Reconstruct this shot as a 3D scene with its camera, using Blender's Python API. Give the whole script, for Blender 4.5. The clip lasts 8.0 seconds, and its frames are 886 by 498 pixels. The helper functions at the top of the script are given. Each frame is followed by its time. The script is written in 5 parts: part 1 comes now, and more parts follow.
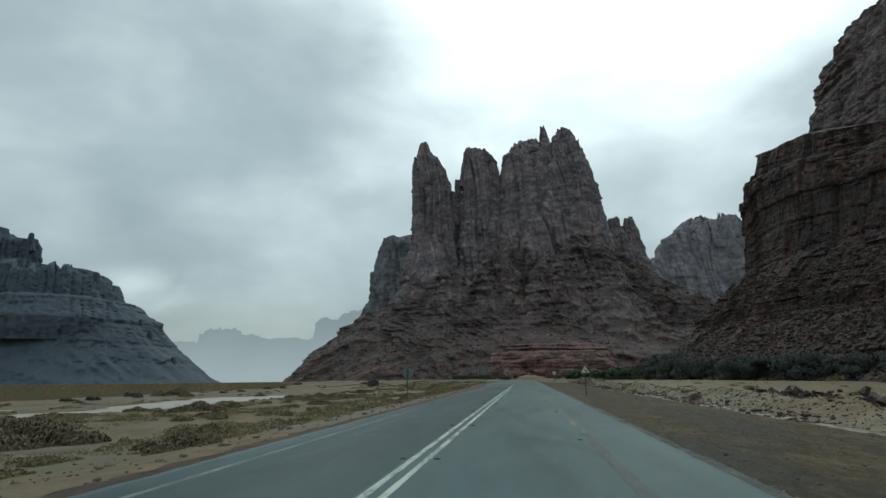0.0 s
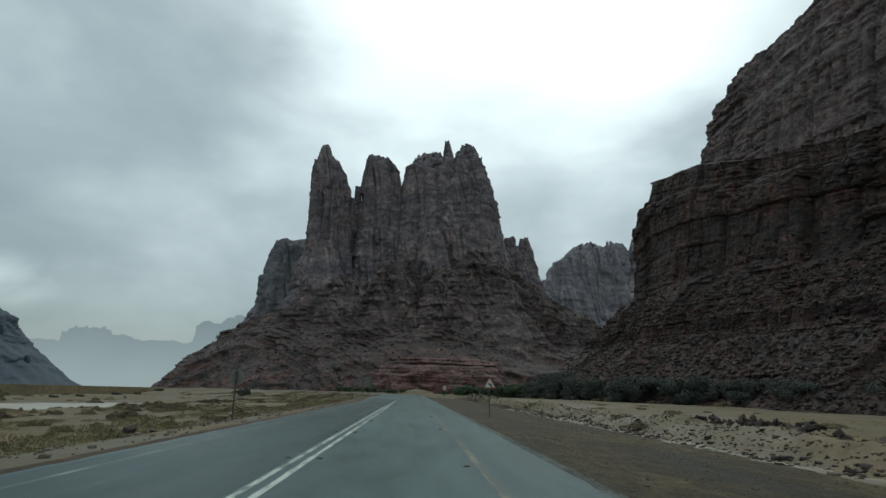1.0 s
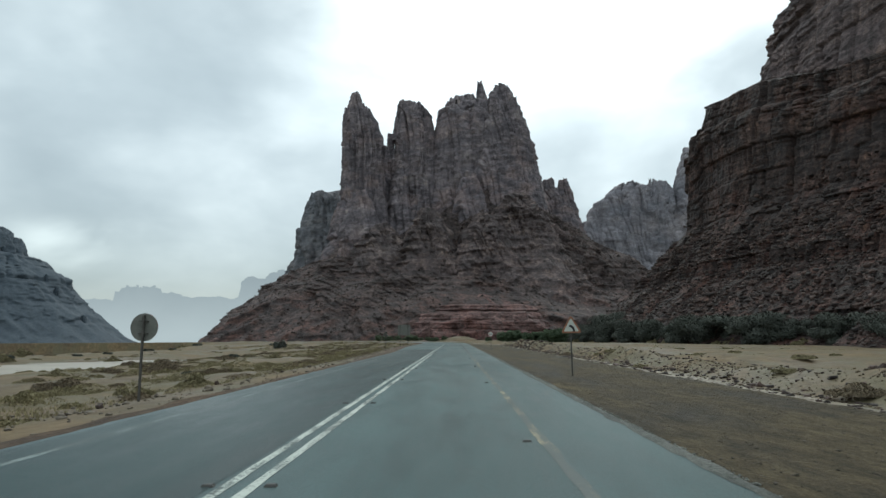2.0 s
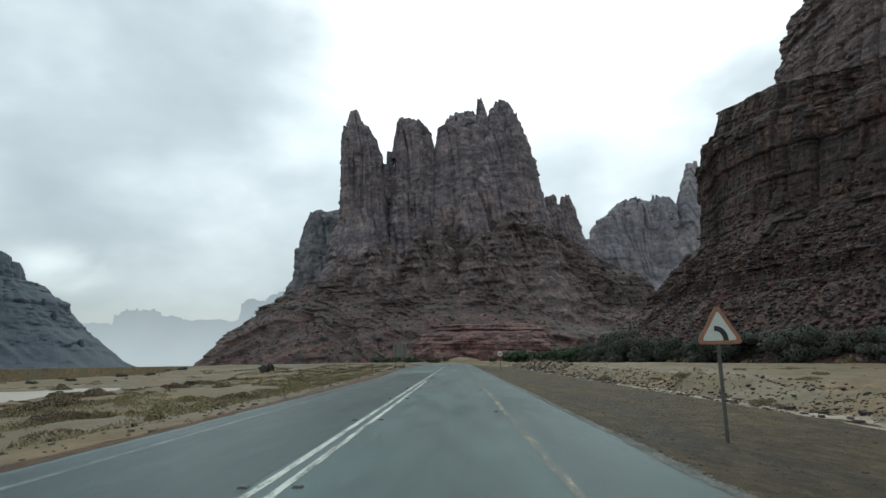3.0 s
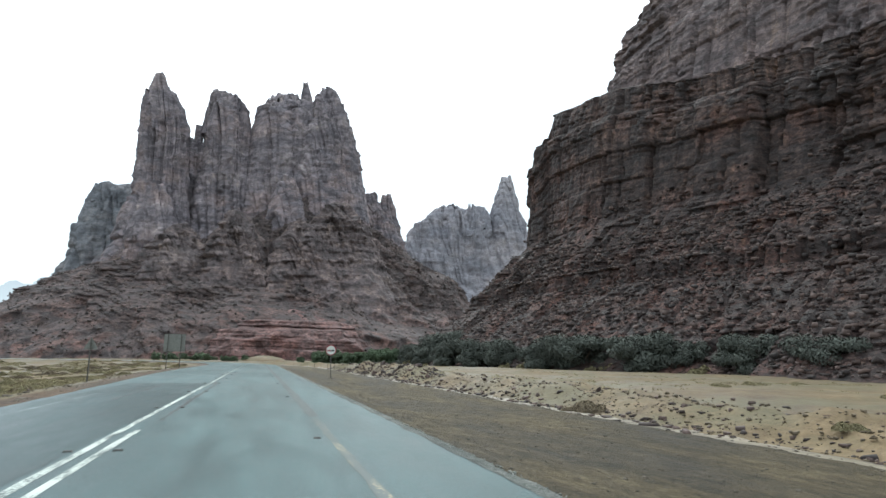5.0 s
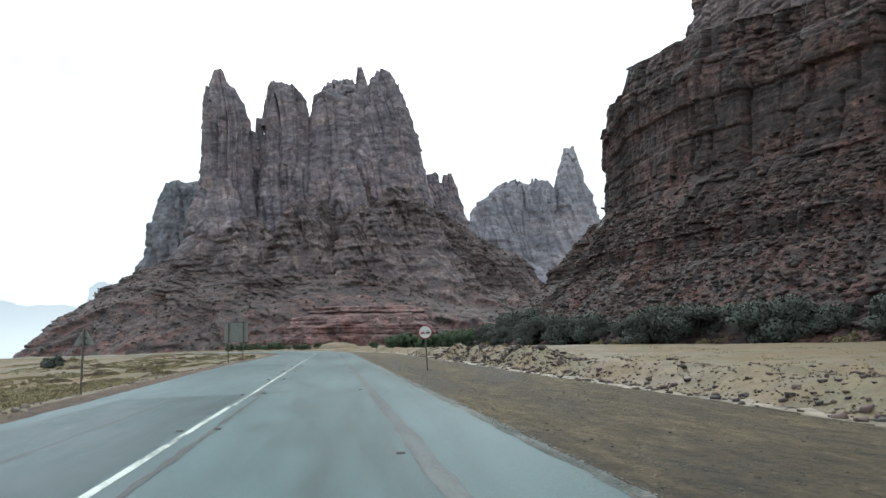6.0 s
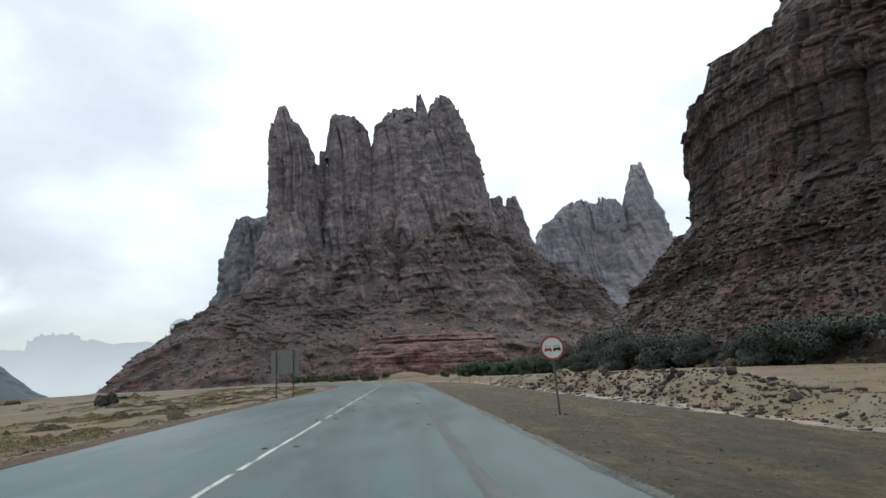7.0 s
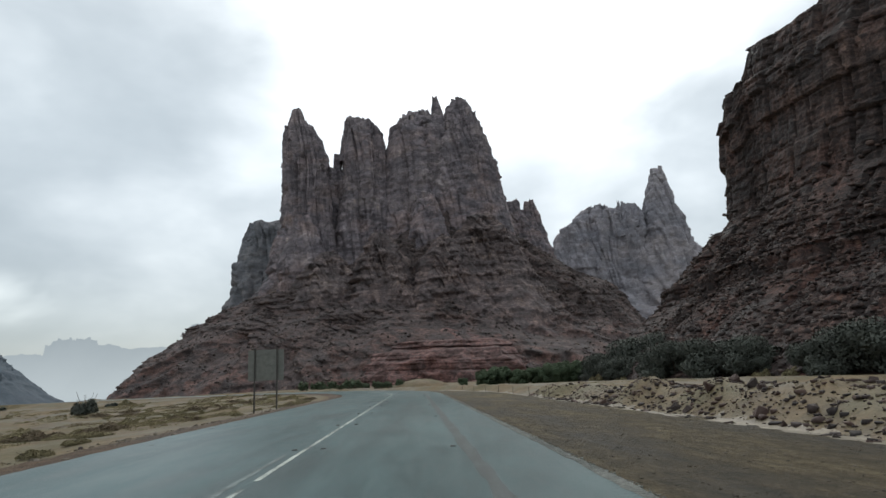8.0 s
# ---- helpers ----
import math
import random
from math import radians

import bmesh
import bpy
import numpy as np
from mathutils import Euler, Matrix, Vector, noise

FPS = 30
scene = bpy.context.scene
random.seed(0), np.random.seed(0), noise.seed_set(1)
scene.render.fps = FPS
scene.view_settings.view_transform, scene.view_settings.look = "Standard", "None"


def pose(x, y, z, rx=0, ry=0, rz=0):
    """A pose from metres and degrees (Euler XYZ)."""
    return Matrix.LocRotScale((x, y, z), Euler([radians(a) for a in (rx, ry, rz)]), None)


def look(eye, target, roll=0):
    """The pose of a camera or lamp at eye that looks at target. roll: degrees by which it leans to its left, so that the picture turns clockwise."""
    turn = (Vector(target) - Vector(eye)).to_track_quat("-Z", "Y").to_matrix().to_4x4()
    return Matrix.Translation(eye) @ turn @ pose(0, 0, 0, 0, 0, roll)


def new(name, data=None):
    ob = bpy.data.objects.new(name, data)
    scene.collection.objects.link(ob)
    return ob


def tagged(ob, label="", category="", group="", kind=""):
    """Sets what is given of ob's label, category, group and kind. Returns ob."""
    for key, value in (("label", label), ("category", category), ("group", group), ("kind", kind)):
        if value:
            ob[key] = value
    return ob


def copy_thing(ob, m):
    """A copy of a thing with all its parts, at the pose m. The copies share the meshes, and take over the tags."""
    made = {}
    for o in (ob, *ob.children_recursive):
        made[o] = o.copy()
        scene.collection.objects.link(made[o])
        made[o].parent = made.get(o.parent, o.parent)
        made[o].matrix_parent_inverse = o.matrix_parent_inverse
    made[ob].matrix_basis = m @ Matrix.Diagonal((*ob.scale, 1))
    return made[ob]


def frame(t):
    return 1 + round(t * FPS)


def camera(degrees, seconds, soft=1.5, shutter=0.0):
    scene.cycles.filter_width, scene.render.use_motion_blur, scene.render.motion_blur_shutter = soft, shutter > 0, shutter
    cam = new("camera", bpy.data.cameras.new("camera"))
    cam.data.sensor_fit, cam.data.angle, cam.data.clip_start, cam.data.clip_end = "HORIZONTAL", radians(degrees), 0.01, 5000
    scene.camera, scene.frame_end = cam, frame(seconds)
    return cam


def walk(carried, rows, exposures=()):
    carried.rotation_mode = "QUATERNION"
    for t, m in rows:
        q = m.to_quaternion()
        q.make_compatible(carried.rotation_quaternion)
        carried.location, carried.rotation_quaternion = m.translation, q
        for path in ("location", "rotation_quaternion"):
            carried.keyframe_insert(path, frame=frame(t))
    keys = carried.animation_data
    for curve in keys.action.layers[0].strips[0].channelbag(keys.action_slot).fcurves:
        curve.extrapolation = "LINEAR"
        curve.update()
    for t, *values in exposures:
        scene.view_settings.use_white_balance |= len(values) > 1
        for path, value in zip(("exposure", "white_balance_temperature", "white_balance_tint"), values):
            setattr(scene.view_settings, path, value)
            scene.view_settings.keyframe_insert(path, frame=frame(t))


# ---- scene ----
cam = camera(71.0, 8.0, 1.5)
PATH = [
    (0, (-0.806, 0.558, 1.684), (-1.053, 2.501, 2.087), -0.70),
    (0.2, (-0.753, 3.868, 1.665), (-0.852, 5.821, 2.084), -3.33),
    (0.3, (-0.727, 5.523, 1.656), (-0.698, 7.488, 2.026), -3.55),
    (0.5, (-0.674, 8.833, 1.637), (-0.555, 10.787, 2.047), -1.80),
    (1, (-0.639, 17.035, 1.568), (-0.557, 18.983, 2.014), 1.40),
    (1.2, (-0.633, 20.320, 1.593), (-0.593, 22.278, 1.999), 1.15),
    (1.5, (-0.623, 25.247, 1.630), (-0.616, 27.220, 1.955), -0.50),
    (1.7, (-0.576, 28.593, 1.675), (-0.593, 30.574, 1.950), -0.70),
    (2.8, (-0.596, 47.177, 1.638), (-0.653, 49.148, 1.972), 0.10),
    (3, (-0.582, 50.539, 1.629), (-0.621, 52.508, 1.976), -0.90),
    (3.5, (-0.600, 58.897, 1.583), (-0.509, 60.862, 1.943), -0.20),
    (3.7, (-0.590, 62.234, 1.583), (-0.368, 64.189, 1.942), -0.90),
    (3.8, (-0.584, 63.902, 1.583), (-0.269, 65.845, 1.939), -0.85),
    (4, (-0.574, 67.239, 1.583), (-0.074, 69.142, 1.940), -0.60),
    (4.5, (-0.655, 75.437, 1.533), (-0.013, 77.299, 1.880), 1.10),
    (4.7, (-0.629, 78.676, 1.520), (-0.033, 80.552, 1.872), 0.90),
    (5.8, (-0.529, 96.292, 1.587), (-0.056, 98.210, 1.899), -0.00),
    (6, (-0.430, 99.505, 1.640), (-0.075, 101.452, 1.930), -1.80),
    (6.2, (-0.404, 102.735, 1.619), (-0.058, 104.677, 1.949), -1.51),
    (6.5, (-0.364, 107.580, 1.587), (-0.114, 109.525, 1.977), -2.60),
    (7, (-0.213, 115.790, 1.535), (-0.062, 117.746, 1.921), -3.10),
    (7.5, (-0.278, 124.108, 1.563), (-0.178, 126.067, 1.957), -2.80),
    (8, (-0.282, 132.311, 1.604), (-0.178, 134.266, 2.014), -2.70),
]
EXPOSURES = [(0.0, -0.14, 6200, -4), (0.5, 0.04, 6200, -3), (1.0, -0.28, 6200, -4), (1.5, 0.16, 6250, -2), (3.0, 0.31, 6400, 2), (3.5, 0.26, 6400, 2), (4.0, 0.6, 6350, 3), (4.5, 1.28, 6250, 3), (6.0, 1.16, 6250, 5), (6.5, 0.95, 6300, 6), (7.0, 0.66, 6450, 8), (7.5, 0.47, 6500, 8), (8.0, 0.32, 6550, 7)]
walk(cam, [(t, look(eye, target, roll)) for t, eye, target, roll in PATH], EXPOSURES)


# ---- small node helpers ----
def nd(nt, kind, ins=None, **props):
    n = nt.nodes.new(kind)
    for k, v in props.items():
        if k == "operation":
            n.operation = v
        elif k == "blend":
            n.data_type, n.blend_type = "RGBA", v
        elif k == "dims":
            n.noise_dimensions = v
        elif k == "feature":
            n.feature = v
        elif k == "sky":
            n.sky_type = v
        elif k == "mode":
            n.vector_type = v
    for k, v in (ins or {}).items():
        if isinstance(v, bpy.types.NodeSocket):
            nt.links.new(v, n.inputs[k])
        else:
            n.inputs[k].default_value = v
    return n


def math_node(nt, op, a, b=0.0, c=0.0):
    return nd(nt, "ShaderNodeMath", {0: a, 1: b, 2: c}, operation=op).outputs[0]


def mix(nt, fac, a, b, blend="MIX"):
    n = nd(nt, "ShaderNodeMix", {0: fac, 6: a, 7: b}, blend=blend)
    return n.outputs[2]


def col(r, g, b):
    return (r, g, b, 1.0)


def ramp(nt, fac, stops):
    n = nd(nt, "ShaderNodeValToRGB", {0: fac})
    e = n.color_ramp.elements
    while len(e) < len(stops):
        e.new(0.5)
    for el, (p, c) in zip(e, stops):
        el.position, el.color = p, c
    return n.outputs[0]


def scaled(nt, vec, sx, sy, sz):
    return nd(nt, "ShaderNodeVectorMath", {0: vec, 1: (sx, sy, sz)}, operation="MULTIPLY").outputs[0]


def noise_tex(nt, vec, scale, detail=4.0, rough=0.55, distortion=0.0):
    return nd(nt, "ShaderNodeTexNoise", {"Vector": vec, "Scale": scale, "Detail": detail, "Roughness": rough, "Distortion": distortion}).outputs[0]


def start(name):
    m = bpy.data.materials.new(name)
    m.use_nodes = True
    nt = m.node_tree
    bsdf = nt.nodes["Principled BSDF"]
    pos = nd(nt, "ShaderNodeNewGeometry").outputs["Position"]
    return m, nt, bsdf, pos


def bump(nt, bsdf, height, strength, distance):
    n = nd(nt, "ShaderNodeBump", {"Height": height, "Strength": strength, "Distance": distance})
    nt.links.new(n.outputs[0], bsdf.inputs["Normal"])


def plain(name, c, rough=0.6, metal=0.0, grain=0.15, scale=8.0, relief=0.0):
    m, nt, bsdf, pos = start(name)
    oc = nd(nt, "ShaderNodeTexCoord").outputs["Object"]
    n1 = noise_tex(nt, oc, scale, 5.0)
    n2 = noise_tex(nt, oc, scale * 7, 3.0)
    f = math_node(nt, "ADD", math_node(nt, "MULTIPLY", n1, 0.65), math_node(nt, "MULTIPLY", n2, 0.35))
    lo, hi = [max(0, v * (1 - 2.2 * grain)) for v in c], [min(1, v * (1 + 2.2 * grain)) for v in c]
    nt.links.new(ramp(nt, f, [(0.3, col(*lo)), (0.7, col(*hi))]), bsdf.inputs["Base Color"])
    bsdf.inputs["Roughness"].default_value = rough
    bsdf.inputs["Metallic"].default_value = metal
    if relief:
        bump(nt, bsdf, n2, 0.6, relief)
    return m


# ---- sky: low rain cloud, sun hidden behind it high ahead ----
def direction(az, el):
    a, e = radians(az), radians(el)
    return (math.sin(a) * math.cos(e), math.cos(a) * math.cos(e), math.sin(e))


SUN_AZ, SUN_EL = 14.0, 52.0
world = bpy.data.worlds.new("overcast_sky")
scene.world = world
world.use_nodes = True
wt = world.node_tree
wbg = wt.nodes["Background"]
wdir = nd(wt, "ShaderNodeTexCoord").outputs["Generated"]
sky = nd(wt, "ShaderNodeTexSky", sky="NISHITA")
sky.sun_disc, sky.sun_elevation, sky.sun_rotation = False, radians(SUN_EL), radians(SUN_AZ)
sep = nd(wt, "ShaderNodeSeparateXYZ", {0: wdir})
flat = scaled(wt, wdir, 1.0, 1.0, 1.9)
big = noise_tex(wt, flat, 2.3, 5.0, 0.45, 0.2)
small = noise_tex(wt, flat, 5.0, 4.0, 0.5, 0.2)
cloud = math_node(wt, "ADD", math_node(wt, "MULTIPLY", big, 0.7), math_node(wt, "MULTIPLY", small, 0.3))


def lobe(az, el, inner, outer):
    d = nd(wt, "ShaderNodeVectorMath", {0: wdir, 1: direction(az, el)}, operation="DOT_PRODUCT").outputs["Value"]
    n = nd(wt, "ShaderNodeMapRange", {0: d, 1: math.cos(radians(outer)), 2: math.cos(radians(inner)), 3: 0.0, 4: 1.0})
    n.interpolation_type = "SMOOTHSTEP"
    return n.outputs[0]


glow = lobe(SUN_AZ, SUN_EL, 8, 36)
glow = math_node(wt, "ADD", glow, math_node(wt, "MULTIPLY", math_node(wt, "SUBTRACT", cloud, 0.5), 1.1))
bright = nd(wt, "ShaderNodeMapRange", {0: glow, 1: 0.05, 2: 0.75, 3: 0.0, 4: 1.0})
bright.interpolation_type = "SMOOTHSTEP"
grey = ramp(wt, cloud, [(0.34, col(0.345, 0.378, 0.398)), (0.46, col(0.495, 0.532, 0.558)), (0.55, col(0.655, 0.692, 0.72)), (0.68, col(0.91, 0.945, 0.97))])
rain = lobe(-42.0, 20.0, 4.0, 38.0)
rain = math_node(wt, "MULTIPLY", rain, nd(wt, "ShaderNodeMapRange", {0: big, 1: 0.36, 2: 0.62, 3: 0.55, 4: 0.15}).outputs[0])
grey = mix(wt, rain, grey, col(0.36, 0.40, 0.425))
cl = mix(wt, bright.outputs[0], grey, col(1.27, 1.30, 1.33))
low = nd(wt, "ShaderNodeMapRange", {0: sep.outputs[2], 1: 0.02, 2: 0.36, 3: 0.56, 4: 1.08}).outputs[0]
cl = mix(wt, 1.0, cl, low, "MULTIPLY")
off = nd(wt, "ShaderNodeVectorMath", {0: wdir, 1: direction(-31.0, 7.3)}, operation="SUBTRACT").outputs[0]
off = nd(wt, "ShaderNodeVectorMath", {0: scaled(wt, off, 1.0, 1.0, 3.4)}, operation="LENGTH").outputs["Value"]
gap = nd(wt, "ShaderNodeMapRange", {0: off, 1: 0.17, 2: 0.02, 3: 0.0, 4: 1.0})
gap.interpolation_type = "SMOOTHSTEP"
gap = gap.outputs[0]
gap = math_node(wt, "MULTIPLY", gap, nd(wt, "ShaderNodeMapRange", {0: small, 1: 0.38, 2: 0.6, 3: 0.1, 4: 0.8}).outputs[0])
cl = mix(wt, gap, cl, col(0.80, 0.84, 0.85))
wbg.inputs["Strength"].default_value = 1.0
lit = mix(wt, 0.02, cl, sky.outputs[0])
wt.links.new(lit, wbg.inputs["Color"])

sun = new("sun", bpy.data.lights.new("sun", "SUN"))
sun.data.energy, sun.data.angle, sun.data.color = 0.6, radians(40), (1.0, 0.97, 0.93)
sun.matrix_world = look(Vector(direction(SUN_AZ, SUN_EL)) * 500, (0, 0, 0))


# ---- materials ----
def rock(name, dark, mid, light, red, wet=0.75, fine=1.0, red_band=(0, 1), contrast=1.0, relief=1.0, joints=(), cut=0.95, banded=0.3, chunk=2.6):
    """Bedded rock; joints: rows of block width and height for the cracks that cut the beds."""
    m, nt, bsdf, pos = start(name)
    warp = noise_tex(nt, scaled(nt, pos, 0.012, 0.012, 0.012), 1.0, 3.0)
    z = nd(nt, "ShaderNodeSeparateXYZ", {0: pos}).outputs[2]
    zz = math_node(nt, "ADD", z, math_node(nt, "MULTIPLY", warp, 14.0))
    bed = nd(nt, "ShaderNodeTexNoise", {"W": math_node(nt, "MULTIPLY", zz, 0.16 * fine), "Scale": 1.0, "Detail": 6.0, "Roughness": 0.7}, dims="1D").outputs[0]
    patch = noise_tex(nt, scaled(nt, pos, 0.03 * fine, 0.03 * fine, 0.05 * fine), 1.0, 6.0, 0.65)
    streak = noise_tex(nt, scaled(nt, pos, 0.16 * fine, 0.16 * fine, 0.012 * fine), 1.0, 5.0, 0.6, 0.4)
    grain = noise_tex(nt, pos, 0.9 * fine, 6.0, 0.7)
    f = math_node(nt, "ADD", math_node(nt, "MULTIPLY", bed, banded), math_node(nt, "MULTIPLY", patch, 1.0 - banded))
    c = ramp(nt, f, [(0.34, col(*dark)), (0.5, col(*mid)), (0.68, col(*light))])
    rf = nd(nt, "ShaderNodeMapRange", {0: patch, 1: 0.44, 2: 0.57, 3: 0.0, 4: 0.85}).outputs[0]
    low = nd(nt, "ShaderNodeMapRange", {0: zz, 1: red_band[1], 2: red_band[0], 3: 0.15, 4: 1.0}).outputs[0]
    region = nd(nt, "ShaderNodeMapRange", {0: noise_tex(nt, scaled(nt, pos, 0.0075 * fine, 0.0075 * fine, 0.012 * fine), 1.0, 2.0), 1: 0.46, 2: 0.56, 3: 0.15, 4: 1.0}).outputs[0]
    c = mix(nt, math_node(nt, "MULTIPLY", math_node(nt, "MULTIPLY", rf, low), region), c, col(*red))
    sf = nd(nt, "ShaderNodeMapRange", {0: streak, 1: 0.5, 2: 0.66, 3: 0.0, 4: 0.7 * contrast}).outputs[0]
    c = mix(nt, sf, c, col(*[v * 0.45 for v in dark]))
    pale = nd(nt, "ShaderNodeMapRange", {0: streak, 1: 0.44, 2: 0.34, 3: 0.0, 4: 0.55 * contrast}).outputs[0]
    pale = math_node(nt, "MULTIPLY", pale, nd(nt, "ShaderNodeMapRange", {0: patch, 1: 0.5, 2: 0.6, 3: 0.0, 4: 1.0}).outputs[0])
    c = mix(nt, pale, c, col(*[v * k for v, k in zip(light, (1.45, 1.3, 1.05))]))
    wob = nd(nt, "ShaderNodeTexNoise", {"Vector": pos, "Scale": 0.8 / chunk, "Detail": 3.0}).outputs["Color"]
    wob = nd(nt, "ShaderNodeVectorMath", {0: pos, 1: scaled(nt, wob, chunk, chunk, chunk)}, operation="ADD").outputs[0]
    for wide, k in ((chunk, 0.5), (chunk * 0.4, 0.4)):
        piece = nd(nt, "ShaderNodeTexVoronoi", {"Vector": scaled(nt, wob, 0.7 / wide, 0.7 / wide, 1.3 / wide), "Scale": 1.0}).outputs["Color"]
        piece = nd(nt, "ShaderNodeSeparateXYZ", {0: piece}).outputs[0]
        c = mix(nt, 1.0, c, nd(nt, "ShaderNodeMapRange", {0: piece, 1: 0.0, 2: 1.0, 3: 1 - k * contrast, 4: 1 + k * contrast}).outputs[0], "MULTIPLY")
    gf = nd(nt, "ShaderNodeMapRange", {0: grain, 1: 0.3, 2: 0.7, 3: 1 - 0.38 * contrast, 4: 1 + 0.4 * contrast}).outputs[0]
    c = mix(nt, 1.0, c, gf, "MULTIPLY")
    crack = None
    p3 = nd(nt, "ShaderNodeSeparateXYZ", {0: pos})
    for wide, tall in joints:
        w1 = noise_tex(nt, scaled(nt, pos, 0.45 / wide, 0.45 / wide, 0.45 / tall), 1.0, 4.0, 0.6)
        w2 = noise_tex(nt, scaled(nt, pos, 0.12 / wide, 0.12 / wide, 1.1 / tall), 1.0, 3.0)
        run = math_node(nt, "ADD", math_node(nt, "MULTIPLY", p3.outputs[0], 0.8), p3.outputs[1])
        run = math_node(nt, "MULTIPLY_ADD", w2, wide * 2.2, run)
        up = math_node(nt, "MULTIPLY_ADD", w1, tall * 1.5, p3.outputs[2])
        uv = nd(nt, "ShaderNodeCombineXYZ", {0: run, 1: up}).outputs[0]
        br = nd(nt, "ShaderNodeTexBrick", {"Vector": uv, "Color1": col(0.72, 0.72, 0.74), "Color2": col(1.3, 1.27, 1.24), "Mortar": col(0.22, 0.21, 0.21), "Scale": 1.0, "Mortar Size": 0.035 * tall, "Mortar Smooth": 0.5, "Bias": 0.0, "Brick Width": wide, "Row Height": tall})
        br.offset, br.squash, br.squash_frequency = 0.37, 0.65, 3
        amount = nd(nt, "ShaderNodeMapRange", {0: noise_tex(nt, scaled(nt, pos, 0.3 / wide, 0.3 / wide, 0.3 / tall), 1.0, 3.0), 1: 0.38, 2: 0.62, 3: 0.1 * cut, 4: cut}).outputs[0]
        c = mix(nt, amount, c, br.outputs["Color"], "MULTIPLY")
        deep = math_node(nt, "MULTIPLY", br.outputs["Fac"], amount)
        crack = deep if crack is None else math_node(nt, "ADD", crack, deep)
    nt.links.new(c, bsdf.inputs["Base Color"])
    nt.links.new(nd(nt, "ShaderNodeMapRange", {0: patch, 1: 0.3, 2: 0.7, 3: wet - 0.15, 4: wet + 0.15}).outputs[0], bsdf.inputs["Roughness"])
    bsdf.inputs["Specular IOR Level"].default_value = 0.35
    jitter = nd(nt, "ShaderNodeVectorMath", {0: pos, 1: nd(nt, "ShaderNodeTexNoise", {"Vector": pos, "Scale": 0.5 * fine, "Detail": 2.0}).outputs["Color"]}, operation="ADD").outputs[0]
    vor = nd(nt, "ShaderNodeTexVoronoi", {"Vector": scaled(nt, jitter, 0.33 * fine, 0.33 * fine, 0.8 * fine), "Scale": 1.0}).outputs["Color"]
    vor = nd(nt, "ShaderNodeSeparateXYZ", {0: vor}).outputs[0]
    h = math_node(nt, "ADD", math_node(nt, "MULTIPLY", grain, 0.8), math_node(nt, "MULTIPLY", vor, 0.8))
    h = math_node(nt, "ADD", h, math_node(nt, "MULTIPLY", bed, 0.9))
    if crack is not None:
        h = math_node(nt, "MULTIPLY_ADD", crack, -0.8, h)
    bump(nt, bsdf, h, 0.75 * relief, 0.8 / fine)
    return m


ROCK_NEAR = rock("dark_wet_sandstone", (0.017, 0.011, 0.010), (0.042, 0.028, 0.025), (0.098, 0.066, 0.056), (0.112, 0.050, 0.039), 0.75, 2.0, (0, 110), joints=((4.6, 1.7),), cut=0.4, banded=0.3, chunk=1.6)
# Main wall colours are lifted and cooled to carry the haze of distance.
ROCK_MAIN = rock("hazed_weathered_sandstone", (0.088, 0.079, 0.090), (0.164, 0.142, 0.154), (0.250, 0.220, 0.222), (0.205, 0.142, 0.134), 0.85, 1.2, (0, 420), 0.55, 0.8, banded=0.15, chunk=7.0)
# Ledge rock, darkened in colour to hold down skylight on upward slopes.
ROCK_SLOPE = rock("darkened_ledgy_scree_rock", (0.054, 0.044, 0.045), (0.104, 0.082, 0.081), (0.190, 0.150, 0.137), (0.180, 0.100, 0.087), 0.85, 1.6, (0, 75), 0.65, banded=0.25, chunk=4.5)
# Upper tier's paler grey puts haze and glare into the rock colour.
ROCK_UPPER = rock("hazed_upper_sandstone", (0.055, 0.044, 0.046), (0.103, 0.080, 0.080), (0.188, 0.145, 0.135), (0.172, 0.096, 0.084), 0.8, 1.6, (0, 70), 0.7, joints=((8.0, 4.0),), cut=0.4, banded=0.3, chunk=2.2)
ROCK_RED = rock("red_mudstone", (0.066, 0.041, 0.039), (0.112, 0.066, 0.061), (0.175, 0.112, 0.102), (0.160, 0.078, 0.068), 0.85, 1.6, (0, 70), 0.8, banded=0.6, chunk=3.0)
# Brown scree, its colour likewise darkened against the sky's light.
SCREE_FAR = rock("darkened_brown_scree", (0.035, 0.027, 0.027), (0.069, 0.052, 0.050), (0.128, 0.097, 0.088), (0.125, 0.067, 0.056), 0.85, 2.2, (0, 90), 0.65, banded=0.2, chunk=3.5)
# Red is the scree's own; the extra darkness is shade put into colour.
SCREE = rock("darkened_red_scree", (0.012, 0.008, 0.007), (0.030, 0.018, 0.016), (0.074, 0.047, 0.039), (0.086, 0.039, 0.030), 0.8, 3.0, (0, 70), banded=0.2, chunk=0.9)
# Pale bluish greys stand in for rain haze over the eastern ridge.
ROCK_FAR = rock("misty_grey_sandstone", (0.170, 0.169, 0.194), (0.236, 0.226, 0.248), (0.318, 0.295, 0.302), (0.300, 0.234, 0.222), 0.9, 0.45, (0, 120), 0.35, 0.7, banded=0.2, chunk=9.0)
# Shoulder pinnacle: fog in front of it is mixed into the grey-blue.
ROCK_SHOULDER = rock("hazed_shoulder_sandstone", (0.098, 0.105, 0.120), (0.134, 0.138, 0.152), (0.186, 0.183, 0.191), (0.210, 0.172, 0.168), 0.9, 0.8, (0, 120), 0.4, 0.8, banded=0.2, chunk=7.0)
